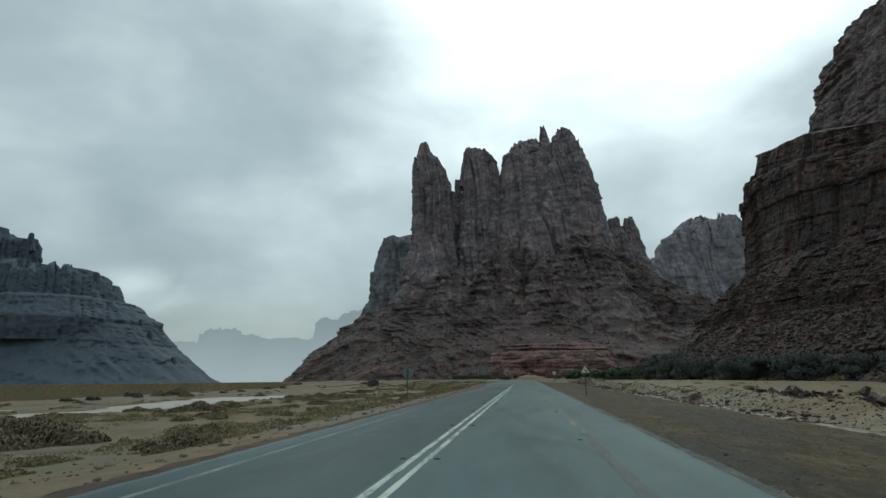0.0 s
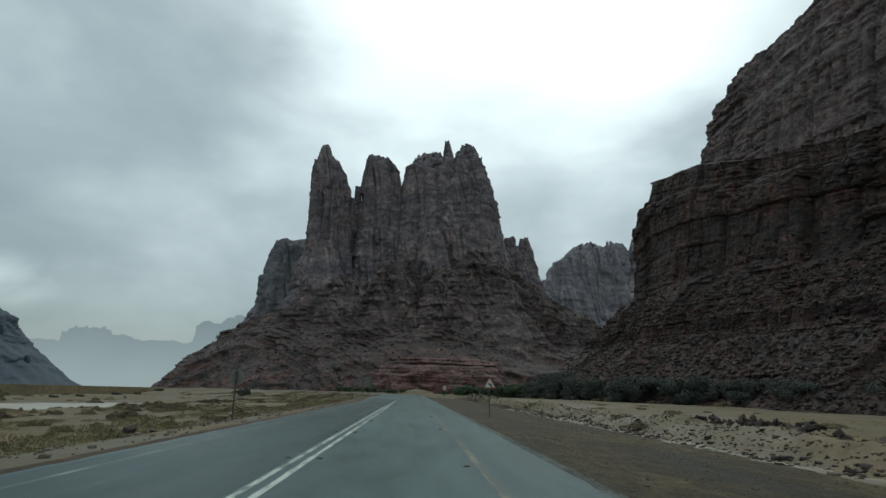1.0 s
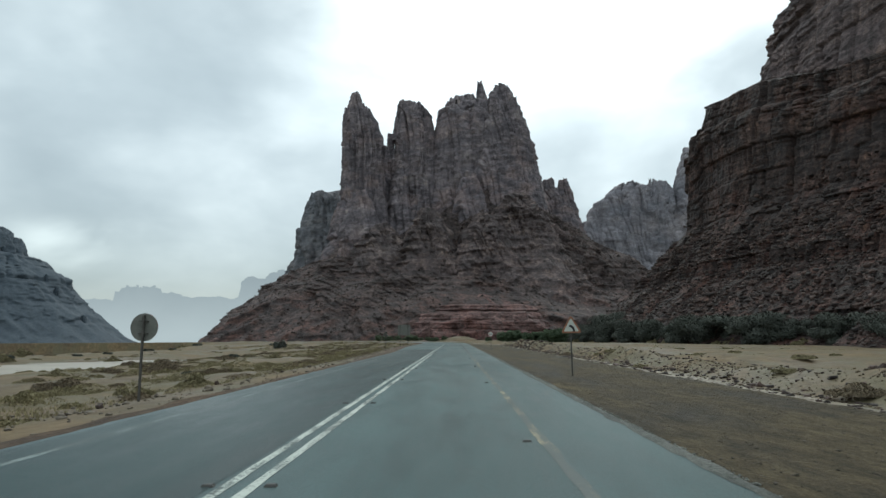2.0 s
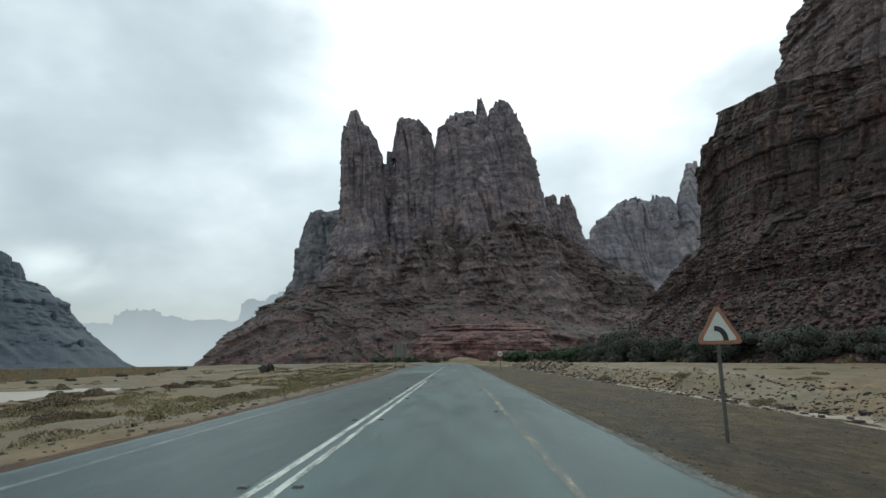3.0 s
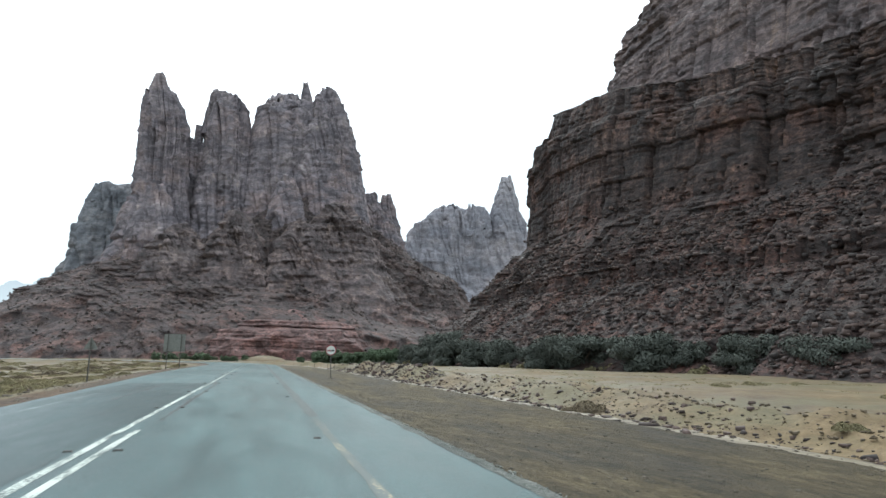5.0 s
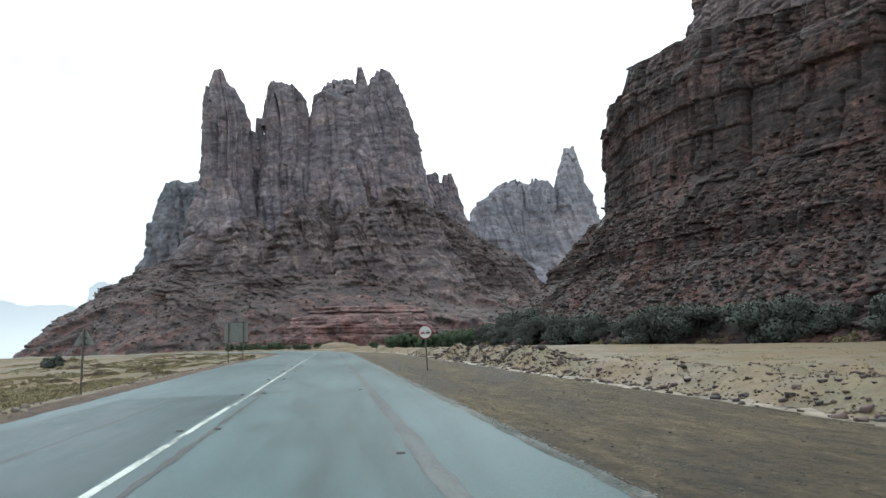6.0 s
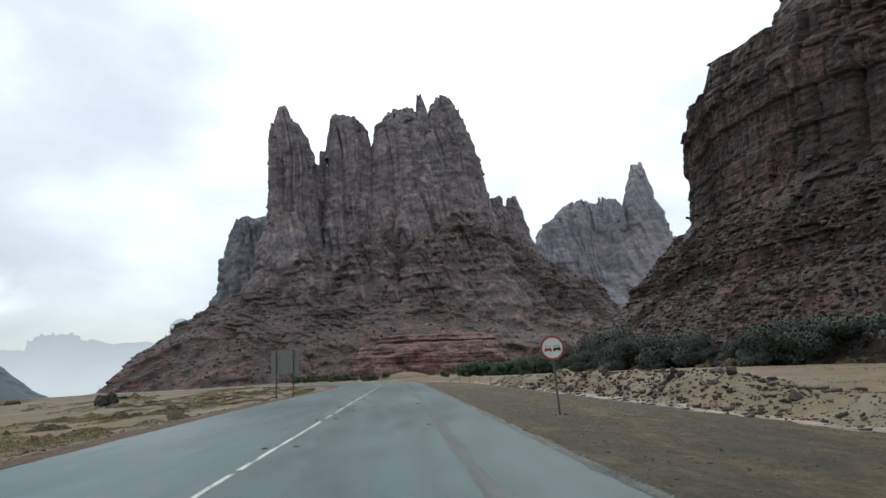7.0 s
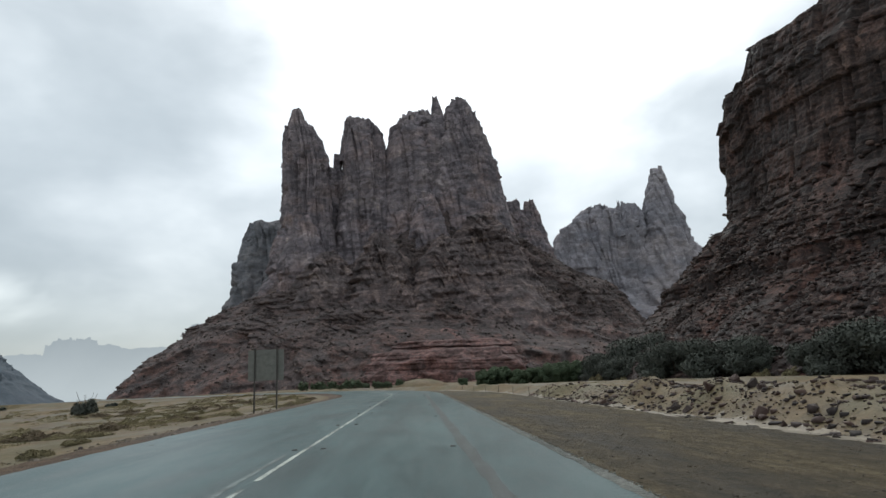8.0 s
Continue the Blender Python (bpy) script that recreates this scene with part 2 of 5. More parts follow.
# Blue cast and flat contrast paint the haze onto the western mesa.
ROCK_WEST = rock("hazed_blue_grey_sandstone", (0.044, 0.060, 0.076), (0.056, 0.073, 0.091), (0.067, 0.084, 0.102), (0.061, 0.073, 0.089), 0.9, 0.3, (0, 60), 0.3, 0.35)


def ground_material():
    m, nt, bsdf, pos = start("wet_sandy_ground")
    n1 = noise_tex(nt, scaled(nt, pos, 0.06, 0.06, 0.06), 1.0, 6.0, 0.6)
    n2 = noise_tex(nt, pos, 0.7, 6.0, 0.65)
    n3 = noise_tex(nt, pos, 6.0, 4.0, 0.7)
    f = math_node(nt, "ADD", math_node(nt, "MULTIPLY", n1, 0.5), math_node(nt, "MULTIPLY", n2, 0.5))
    c = ramp(nt, f, [(0.36, col(0.064, 0.043, 0.024)), (0.46, col(0.108, 0.076, 0.040)), (0.56, col(0.160, 0.115, 0.064)), (0.68, col(0.224, 0.166, 0.100))])
    grass = nd(nt, "ShaderNodeMapRange", {0: noise_tex(nt, scaled(nt, pos, 0.16, 0.1, 0.1), 1.0, 7.0, 0.7), 1: 0.45, 2: 0.56, 3: 0.0, 4: 0.75}).outputs[0]
    c = mix(nt, grass, c, col(0.104, 0.092, 0.052))
    c = mix(nt, 1.0, c, nd(nt, "ShaderNodeMapRange", {0: n3, 1: 0.25, 2: 0.75, 3: 0.7, 4: 1.25}).outputs[0], "MULTIPLY")
    nt.links.new(c, bsdf.inputs["Base Color"])
    nt.links.new(nd(nt, "ShaderNodeMapRange", {0: n1, 1: 0.4, 2: 0.6, 3: 0.6, 4: 0.9}).outputs[0], bsdf.inputs["Roughness"])
    bsdf.inputs["Specular IOR Level"].default_value = 0.25
    bump(nt, bsdf, math_node(nt, "ADD", n2, math_node(nt, "MULTIPLY", n3, 0.35)), 0.7, 0.12)
    return m


GROUND = ground_material()


def verge_material(name, lo, mid, hi):
    m, nt, bsdf, pos = start(name)
    n1 = noise_tex(nt, scaled(nt, pos, 0.32, 0.10, 0.3), 1.0, 6.0, 0.6)
    n2 = noise_tex(nt, scaled(nt, pos, 2.4, 1.0, 2.0), 1.0, 8.0, 0.78)
    n3 = noise_tex(nt, pos, 14.0, 4.0, 0.75)
    f = math_node(nt, "ADD", math_node(nt, "MULTIPLY", n1, 0.5), math_node(nt, "MULTIPLY", n2, 0.5))
    c = ramp(nt, f, [(0.40, col(*lo)), (0.5, col(*mid)), (0.60, col(*hi))])
    st = nd(nt, "ShaderNodeTexVoronoi", {"Vector": pos, "Scale": 7.0}).outputs["Distance"]
    stones = nd(nt, "ShaderNodeMapRange", {0: st, 1: 0.05, 2: 0.16, 3: 0.55, 4: 0.0}).outputs[0]
    c = mix(nt, stones, c, col(0.105, 0.092, 0.068))
    c = mix(nt, 1.0, c, nd(nt, "ShaderNodeMapRange", {0: n3, 1: 0.25, 2: 0.75, 3: 0.35, 4: 1.75}).outputs[0], "MULTIPLY")
    nt.links.new(c, bsdf.inputs["Base Color"])
    nt.links.new(nd(nt, "ShaderNodeMapRange", {0: n1, 1: 0.35, 2: 0.6, 3: 0.7, 4: 0.95}).outputs[0], bsdf.inputs["Roughness"])
    bsdf.inputs["Specular IOR Level"].default_value = 0.25
    bump(nt, bsdf, math_node(nt, "ADD", n2, math_node(nt, "MULTIPLY", n3, 0.6)), 0.9, 0.14)
    return m


VERGE = verge_material("wet_brown_gravel", (0.025, 0.020, 0.012), (0.063, 0.050, 0.029), (0.128, 0.101, 0.058))
SHOULDER = verge_material("reddish_brown_gravel", (0.036, 0.024, 0.016), (0.082, 0.054, 0.035), (0.138, 0.094, 0.063))


def asphalt_material(name, k, gloss=0.25):
    m, nt, bsdf, pos = start(name)
    n1 = noise_tex(nt, scaled(nt, pos, 0.5, 0.05, 0.3), 1.0, 5.0, 0.55)
    n2 = noise_tex(nt, scaled(nt, pos, 1.3, 0.25, 1.0), 1.0, 6.0, 0.65)
    n3 = noise_tex(nt, scaled(nt, pos, 1.0, 0.45, 1.0), 26.0, 5.0, 0.8)
    n4 = noise_tex(nt, scaled(nt, pos, 0.13, 0.03, 0.1), 1.0, 4.0, 0.5)
    f = math_node(nt, "ADD", math_node(nt, "MULTIPLY", n1, 0.55), math_node(nt, "MULTIPLY", n2, 0.45))
    c = ramp(nt, f, [(0.36, col(0.019 * k, 0.044 * k, 0.044 * k)), (0.5, col(0.031 * k, 0.070 * k, 0.071 * k)), (0.64, col(0.046 * k, 0.096 * k, 0.097 * k))])
    c = mix(nt, 1.0, c, nd(nt, "ShaderNodeMapRange", {0: n3, 1: 0.3, 2: 0.7, 3: 0.4, 4: 1.6}).outputs[0], "MULTIPLY")
    nt.links.new(c, bsdf.inputs["Base Color"])
    bsdf.inputs["Specular IOR Level"].default_value = gloss
    wet = math_node(nt, "ADD", math_node(nt, "MULTIPLY", n4, 0.6), math_node(nt, "MULTIPLY", n2, 0.4))
    nt.links.new(nd(nt, "ShaderNodeMapRange", {0: wet, 1: 0.38, 2: 0.62, 3: 0.31, 4: 0.49}).outputs[0], bsdf.inputs["Roughness"])
    bump(nt, bsdf, math_node(nt, "ADD", n3, math_node(nt, "MULTIPLY", n2, 0.3)), 0.5, 0.02)
    return m


ASPHALT = asphalt_material("wet_asphalt", 1.0)


def paint_material(name, c, worn):
    m, nt, bsdf, pos = start(name)
    n1 = noise_tex(nt, scaled(nt, pos, 3.0, 0.6, 1.0), 1.0, 6.0, 0.7)
    n2 = noise_tex(nt, pos, 18.0, 4.0, 0.7)
    f = math_node(nt, "ADD", math_node(nt, "MULTIPLY", n1, 0.6), math_node(nt, "MULTIPLY", n2, 0.4))
    w = nd(nt, "ShaderNodeMapRange", {0: f, 1: worn - 0.05, 2: worn + 0.06, 3: 1.0, 4: 0.0}).outputs[0]
    nt.links.new(mix(nt, w, col(*c), col(0.046, 0.064, 0.060)), bsdf.inputs["Base Color"])
    bsdf.inputs["Roughness"].default_value = 0.45
    bsdf.inputs["Specular IOR Level"].default_value = 0.25
    bump(nt, bsdf, n2, 0.3, 0.006)
    return m


WHITE_PAINT = paint_material("worn_white_road_paint", (0.47, 0.51, 0.46), 0.47)
FADED_PAINT = paint_material("faded_white_road_paint", (0.20, 0.245, 0.235), 0.53)
YELLOW_PAINT = paint_material("worn_yellow_road_paint", (0.36, 0.31, 0.18), 0.56)
TAR = paint_material("black_tar_filling", (0.012, 0.014, 0.014), 0.44)
WORN_STRIP = paint_material("scrubbed_dark_edge_strip", (0.014, 0.021, 0.021), 0.49)


def water_material():
    m, nt, bsdf, pos = start("muddy_flood_water")
    n1 = noise_tex(nt, scaled(nt, pos, 0.08, 0.2, 0.1), 1.0, 4.0)
    nt.links.new(ramp(nt, n1, [(0.35, col(0.21, 0.178, 0.132)), (0.65, col(0.31, 0.27, 0.21))]), bsdf.inputs["Base Color"])
    bsdf.inputs["Roughness"].default_value = 0.42
    bump(nt, bsdf, noise_tex(nt, scaled(nt, pos, 1.2, 2.5, 1.0), 1.0, 4.0), 0.3, 0.05)
    return m


WATER = water_material()


# ---- numeric noise for shapes ----
def lattice(ix, iy, iz, seed):
    h = (ix * 374761393 + iy * 668265263 + iz * 1103515245 + seed * 974711) & 0xFFFFFFFF
    h = ((h ^ (h >> 13)) * 1274126177) & 0xFFFFFFFF
    h = ((h ^ (h >> 16)) * 2246822519) & 0xFFFFFFFF
    return ((h ^ (h >> 15)) & 0xFFFF) / 32767.5 - 1.0


def vnoise(x, y, z, seed=0):
    x, y, z = np.broadcast_arrays(np.asarray(x, float), np.asarray(y, float), np.asarray(z, float))
    fx, fy, fz = np.floor(x), np.floor(y), np.floor(z)
    ix, iy, iz = fx.astype(np.int64), fy.astype(np.int64), fz.astype(np.int64)
    u, v, w = x - fx, y - fy, z - fz
    u, v, w = u * u * (3 - 2 * u), v * v * (3 - 2 * v), w * w * (3 - 2 * w)
    out = 0.0
    for dx in (0, 1):
        for dy in (0, 1):
            for dz in (0, 1):
                k = (u if dx else 1 - u) * (v if dy else 1 - v) * (w if dz else 1 - w)
                out = out + k * lattice(ix + dx, iy + dy, iz + dz, seed)
    return out


def fbm(x, y, z, seed=0, octaves=4, gain=0.5):
    total, amp, f = 0.0, 1.0, 1.0
    for o in range(octaves):
        total = total + amp * vnoise(np.asarray(x) * f, np.asarray(y) * f, np.asarray(z) * f, seed + 31 * o)
        amp, f = amp * gain, f * 2.03
    return total


def ridged(x, y, z, seed=0, octaves=3):
    total, amp, f = 0.0, 1.0, 1.0
    for o in range(octaves):
        total = total + amp * (1 - 2 * np.abs(vnoise(np.asarray(x) * f, np.asarray(y) * f, np.asarray(z) * f, seed + 17 * o)))
        amp, f = amp * 0.5, f * 2.1
    return total


def smooth01(x, a, b):
    t = np.clip((np.asarray(x, float) - a) / (b - a), 0, 1)
    return t * t * (3 - 2 * t)


# ---- mesh helpers ----
def mesh_object(name, verts, faces, material, parent=None, label="", smooth=True):
    me = bpy.data.meshes.new(name)
    me.from_pydata([tuple(v) for v in verts], [], faces)
    me.update()
    if material is not None:
        me.materials.append(material)
    if smooth:
        me.shade_smooth()
    ob = new(name, me)
    if parent is not None:
        ob.parent = parent
    if label:
        ob["label"] = label
    return ob


def grid_mesh(name, P, material, parent=None, label="", close_u=False, smooth=True):
    nv, nu = P.shape[:2]
    me = bpy.data.meshes.new(name)
    idx = np.arange(nv * nu).reshape(nv, nu)
    if close_u:
        nxt = np.roll(idx, -1, axis=1)
        q = np.stack([idx[:-1], nxt[:-1], nxt[1:], idx[1:]], -1).reshape(-1, 4)
    else:
        q = np.stack([idx[:-1, :-1], idx[:-1, 1:], idx[1:, 1:], idx[1:, :-1]], -1).reshape(-1, 4)
    me.vertices.add(nv * nu)
    me.vertices.foreach_set("co", P.reshape(-1))
    me.loops.add(q.size)
    me.loops.foreach_set("vertex_index", q.reshape(-1).astype(np.int32))
    me.polygons.add(len(q))
    me.polygons.foreach_set("loop_start", np.arange(0, q.size, 4, dtype=np.int32))
    me.update(calc_edges=True)
    me.validate()
    me.materials.append(material)
    if smooth:
        me.shade_smooth()
    ob = new(name, me)
    if parent is not None:
        ob.parent = parent
    if label:
        ob["label"] = label
    return ob


def part(name, bm, material, parent=None, label="", smooth=False):
    me = bpy.data.meshes.new(name)
    bm.to_mesh(me)
    bm.free()
    me.materials.append(material)
    if smooth:
        me.shade_smooth()
    ob = new(name, me)
    if parent is not None:
        ob.parent = parent
    if label:
        ob["label"] = label
    return ob


def thing(name, label, category, at=None, group="", kind=""):
    ob = new(name)
    if at is not None:
        ob.matrix_basis = at
    return tagged(ob, label, category, group, kind)


def bed_levels(seed, lo, hi, base=-60.0, top=620.0):
    """Heights of the bedding planes: beds of uneven thickness one upon another."""
    r = np.random.default_rng(seed)
    n = int((top - base) / lo) + 2
    return base + np.cumsum(lo * (hi / lo) ** r.random(n))


def masonry(run, z, seed, lo, hi, aspect):
    """Jointed beds. For each point: its block's value, distance to the upright joint, height within the bed (0 to 1), the bed's hardness."""
    levels = bed_levels(seed, lo, hi)
    i = np.clip(np.searchsorted(levels, z), 1, len(levels) - 1)
    thick = levels[i] - levels[i - 1]
    f = (z - levels[i - 1]) / thick
    zero = np.zeros_like(i)
    width = thick * aspect * (1 + 0.4 * lattice(i, zero, zero + 5, seed))
    k = run / width + 9 * lattice(i, zero, zero + 9, seed)
    j = np.floor(k).astype(np.int64)
    edge = np.minimum(k - j, 1 - (k - j)) * width
    return lattice(j, i, zero, seed), edge, f, lattice(i, zero, zero, seed)


def tower(name, cy, rows, seed, material, parent, depth=0.8, nu=120, dz=2.4, style="wall", scale=1.0, flute=0.0, flute_len=18.0, jag=13.0, label=""):
    """A rock mass round a leaning axis; rows: height, centre x, half width across (and half depth).
    A wall splits into tall columns, a slope into broken ledges, strata into long even beds."""
    rows = [r if len(r) == 4 else (*r, r[2] * depth) for r in rows]
    zs, cx, rx, ry = (np.array(c, float) for c in zip(*rows))
    nv = max(6, int((zs[-1] - zs[0]) / dz))
    z = np.linspace(zs[0], zs[-1], nv)
    u = np.linspace(-math.pi, math.pi, nu, endpoint=False)
    u = u - 0.42 * np.cos(u)
    Z, U = np.meshgrid(z, u, indexing="ij")
    CX = np.interp(Z, zs, cx)
    sq = 0.78
    c, s = np.sign(np.cos(U)) * np.abs(np.cos(U)) ** sq, np.sign(np.sin(U)) * np.abs(np.sin(U)) ** sq
    RX, RY = np.interp(Z, zs, rx), np.interp(Z, zs, ry)
    X, Y = CX + RX * c, cy + RY * s
    size = np.minimum(1.0, (np.minimum(RX, RY) / 22.0) ** 0.8)
    k = scale
    jz = Z + 3 * k * vnoise(X / 90, Y / 90, Z / 120, 3)
    lean = 2.5 * k * vnoise(X / 30, Y / 30, Z / 45, seed + 73)
    run = X * np.where(np.abs(s) > 0.25, 1.0, 0.2) + 0.8 * Y + lean
    d = flute * (ridged(X / flute_len, Y / flute_len, Z / (flute_len * 6), seed) - 0.6) + 0.9 * flute * vnoise(X / (flute_len * 3), Y / (flute_len * 3), Z / (flute_len * 6), seed + 9)
    if style == "wall":
        v0, e0, f0, h0 = masonry(run, jz, seed + 50, 70 * k, 170 * k, 0.17)
        v1, e1, f1, h1 = masonry(run + 31, jz + 20 * v0, seed + 51, 26 * k, 70 * k, 0.17)
        v2, e2, f2, h2 = masonry(run + 7, jz + 6 * v1, seed + 52, 7 * k, 20 * k, 0.42)
        v3, e3, f3, h3 = masonry(run, jz, 15, 2.2 * k, 6.5 * k, 1.3)
        d = d + k * (3.0 * v0 - 2.6 * (e0 < 1.1 * k) + 1.9 * v1 - 1.5 * (e1 < 0.8 * k) + 0.9 * v2 - 0.5 * (e2 < 0.6 * k) + 0.45 * v3 + 0.55 * h3)
        low = 2.2
    elif style == "slope":
        patchy = np.clip(0.75 + 0.9 * vnoise(X / 38, Y / 38, Z / 60, seed + 6), 0.2, 1.4) * (0.45 + 0.55 * smooth01(Z, 15, 60))
        v0, e0, f0, h0 = masonry(run, jz, seed + 50, 40 * k, 90 * k, 0.28)
        v1, e1, f1, h1 = masonry(run, jz + 8 * v0, seed + 16, 9 * k, 24 * k, 0.9)
        v2, e2, f2, h2 = masonry(run + 7, jz + 3 * v1, 17, 3.2 * k, 8 * k, 1.2)
        v3, e3, f3, h3 = masonry(run, jz + 2 * v2, 15, 1.6 * k, 4 * k, 1.3)
        d = d + k * patchy * (2.2 * v0 - 2.0 * (e0 < 1.2 * k) + 1.7 * v1 - 1.4 * (e1 < 0.9 * k) + 0.8 * h1 + 1.6 * v2 + 1.3 * h2 - 0.9 * (e2 < 0.6 * k) - 1.0 * (f2 > 0.8) + 0.9 * v3 + 0.4 * h3)
        low = 1.2
    else:
        v1, e1, f1, h1 = masonry(run, jz, seed + 16, 4 * k, 9 * k, 6.0)
        v3, e3, f3, h3 = masonry(run, jz, seed + 17, 1.2 * k, 3 * k, 5.0)
        d = d + k * (0.9 * v1 + 2.4 * h1 - 1.2 * (f1 > 0.85) + 0.35 * v3 + 0.9 * h3)
        low = 1.0
    d = d + 0.45 * k * fbm(X / 5, Y / 5, Z / 4, seed + 21, 3, 0.6)
    d = (d - low * k) * size
    norm = np.hypot(c, s)
    X, Y = X + d * c / norm, Y + d * s / norm
    up = np.clip((Z - zs[0]) / (zs[-1] - zs[0]), 0, 1) ** 5
    crest = jag * np.minimum(1.0, RX / 30 + 0.25) * up * (0.75 * v1 + 0.4 * v3)
    P = np.stack([X, Y, Z + crest + 0.2 * size * k * fbm(X / 5, Y / 5, Z / 5, seed + 40, 2)], -1)
    centre = P[-1].mean(axis=0)
    cap = [P]
    for q in (0.7, 0.4, 0.15, 0.0):
        ring = centre + (P[-1] - centre) * q
        ring[:, 2] += (1 - q) * 0.25 * rx[-1] + 0.3 * jag * min(1.0, rx[-1] / 30) * np.sin(u * 4 + seed + 9 * q) * q
        cap.append(ring[None])
    P = np.concatenate(cap, 0)
    ob = grid_mesh(name, P, material, parent, label, close_u=True, smooth=False)
    return ob, P


def scatter_blocks(name, places, material, parent, seed, label=""):
    """Loose angular blocks; places: rows of x, y, z, size."""
    rng = np.random.default_rng(seed)
    base = np.array([(-1, -1, -1), (1, -1, -1), (1, 1, -1), (-1, 1, -1), (-1, -1, 1), (1, -1, 1), (1, 1, 1), (-1, 1, 1)], float) * 0.5
    quads = np.array([(0, 3, 2, 1), (4, 5, 6, 7), (0, 1, 5, 4), (1, 2, 6, 5), (2, 3, 7, 6), (3, 0, 4, 7)])
    n = len(places)
    v = base[None] * (1 + rng.uniform(-0.38, 0.38, (n, 8, 3)))
    v = v * rng.uniform((0.7, 0.6, 0.32), (1.5, 1.2, 0.8), (n, 3))[:, None, :]
    a, b = rng.uniform(0, 2 * math.pi, n), rng.normal(0, 0.35, n)
    ca, sa, cb, sb = np.cos(a)[:, None], np.sin(a)[:, None], np.cos(b)[:, None], np.sin(b)[:, None]
    y1, z1 = v[..., 1] * cb - v[..., 2] * sb, v[..., 1] * sb + v[..., 2] * cb
    v = np.stack([v[..., 0] * ca - y1 * sa, v[..., 0] * sa + y1 * ca, z1], -1)
    v = v * places[:, 3][:, None, None] + places[:, None, :3]
    q = (quads[None] + (np.arange(n) * 8)[:, None, None]).reshape(-1, 4)
    me = bpy.data.meshes.new(name)
    me.vertices.add(n * 8)
    me.vertices.foreach_set("co", v.reshape(-1))
    me.loops.add(q.size)
    me.loops.foreach_set("vertex_index", q.reshape(-1).astype(np.int32))
    me.polygons.add(len(q))
    me.polygons.foreach_set("loop_start", np.arange(0, q.size, 4, dtype=np.int32))
    me.update(calc_edges=True)
    me.materials.append(material)
    ob = new(name, me)
    ob.parent = parent
    if label:
        ob["label"] = label
    return ob


# ---- the road's line: straight ahead, then a long bend to the west ----
LINE_X, BEND_Y, BEND_R = -3.05, 205.0, 140.0
MID_X = LINE_X - BEND_R


def across(x, y):
    """Signed distance from the centre line, to the right of the traffic positive."""
    x, y = np.asarray(x, float), np.asarray(y, float)
    arc = np.hypot(x - MID_X, y - BEND_Y) - BEND_R
    return np.where(y < BEND_Y, x - LINE_X, np.where(x > MID_X, arc, y - BEND_Y - BEND_R))


def on_road(l, s):
    """Point at length l along the centre line and s to its right."""
    if l < BEND_Y:
        return LINE_X + s, l
    a = (l - BEND_Y) / BEND_R
    if a < math.pi / 2:
        return MID_X + (BEND_R + s) * math.cos(a), BEND_Y + (BEND_R + s) * math.sin(a)
    return MID_X - (l - BEND_Y - BEND_R * math.pi / 2), BEND_Y + BEND_R + s


def left_edge(y):
    return -4.55 - 1.9 * smooth01(y, 96, 160)


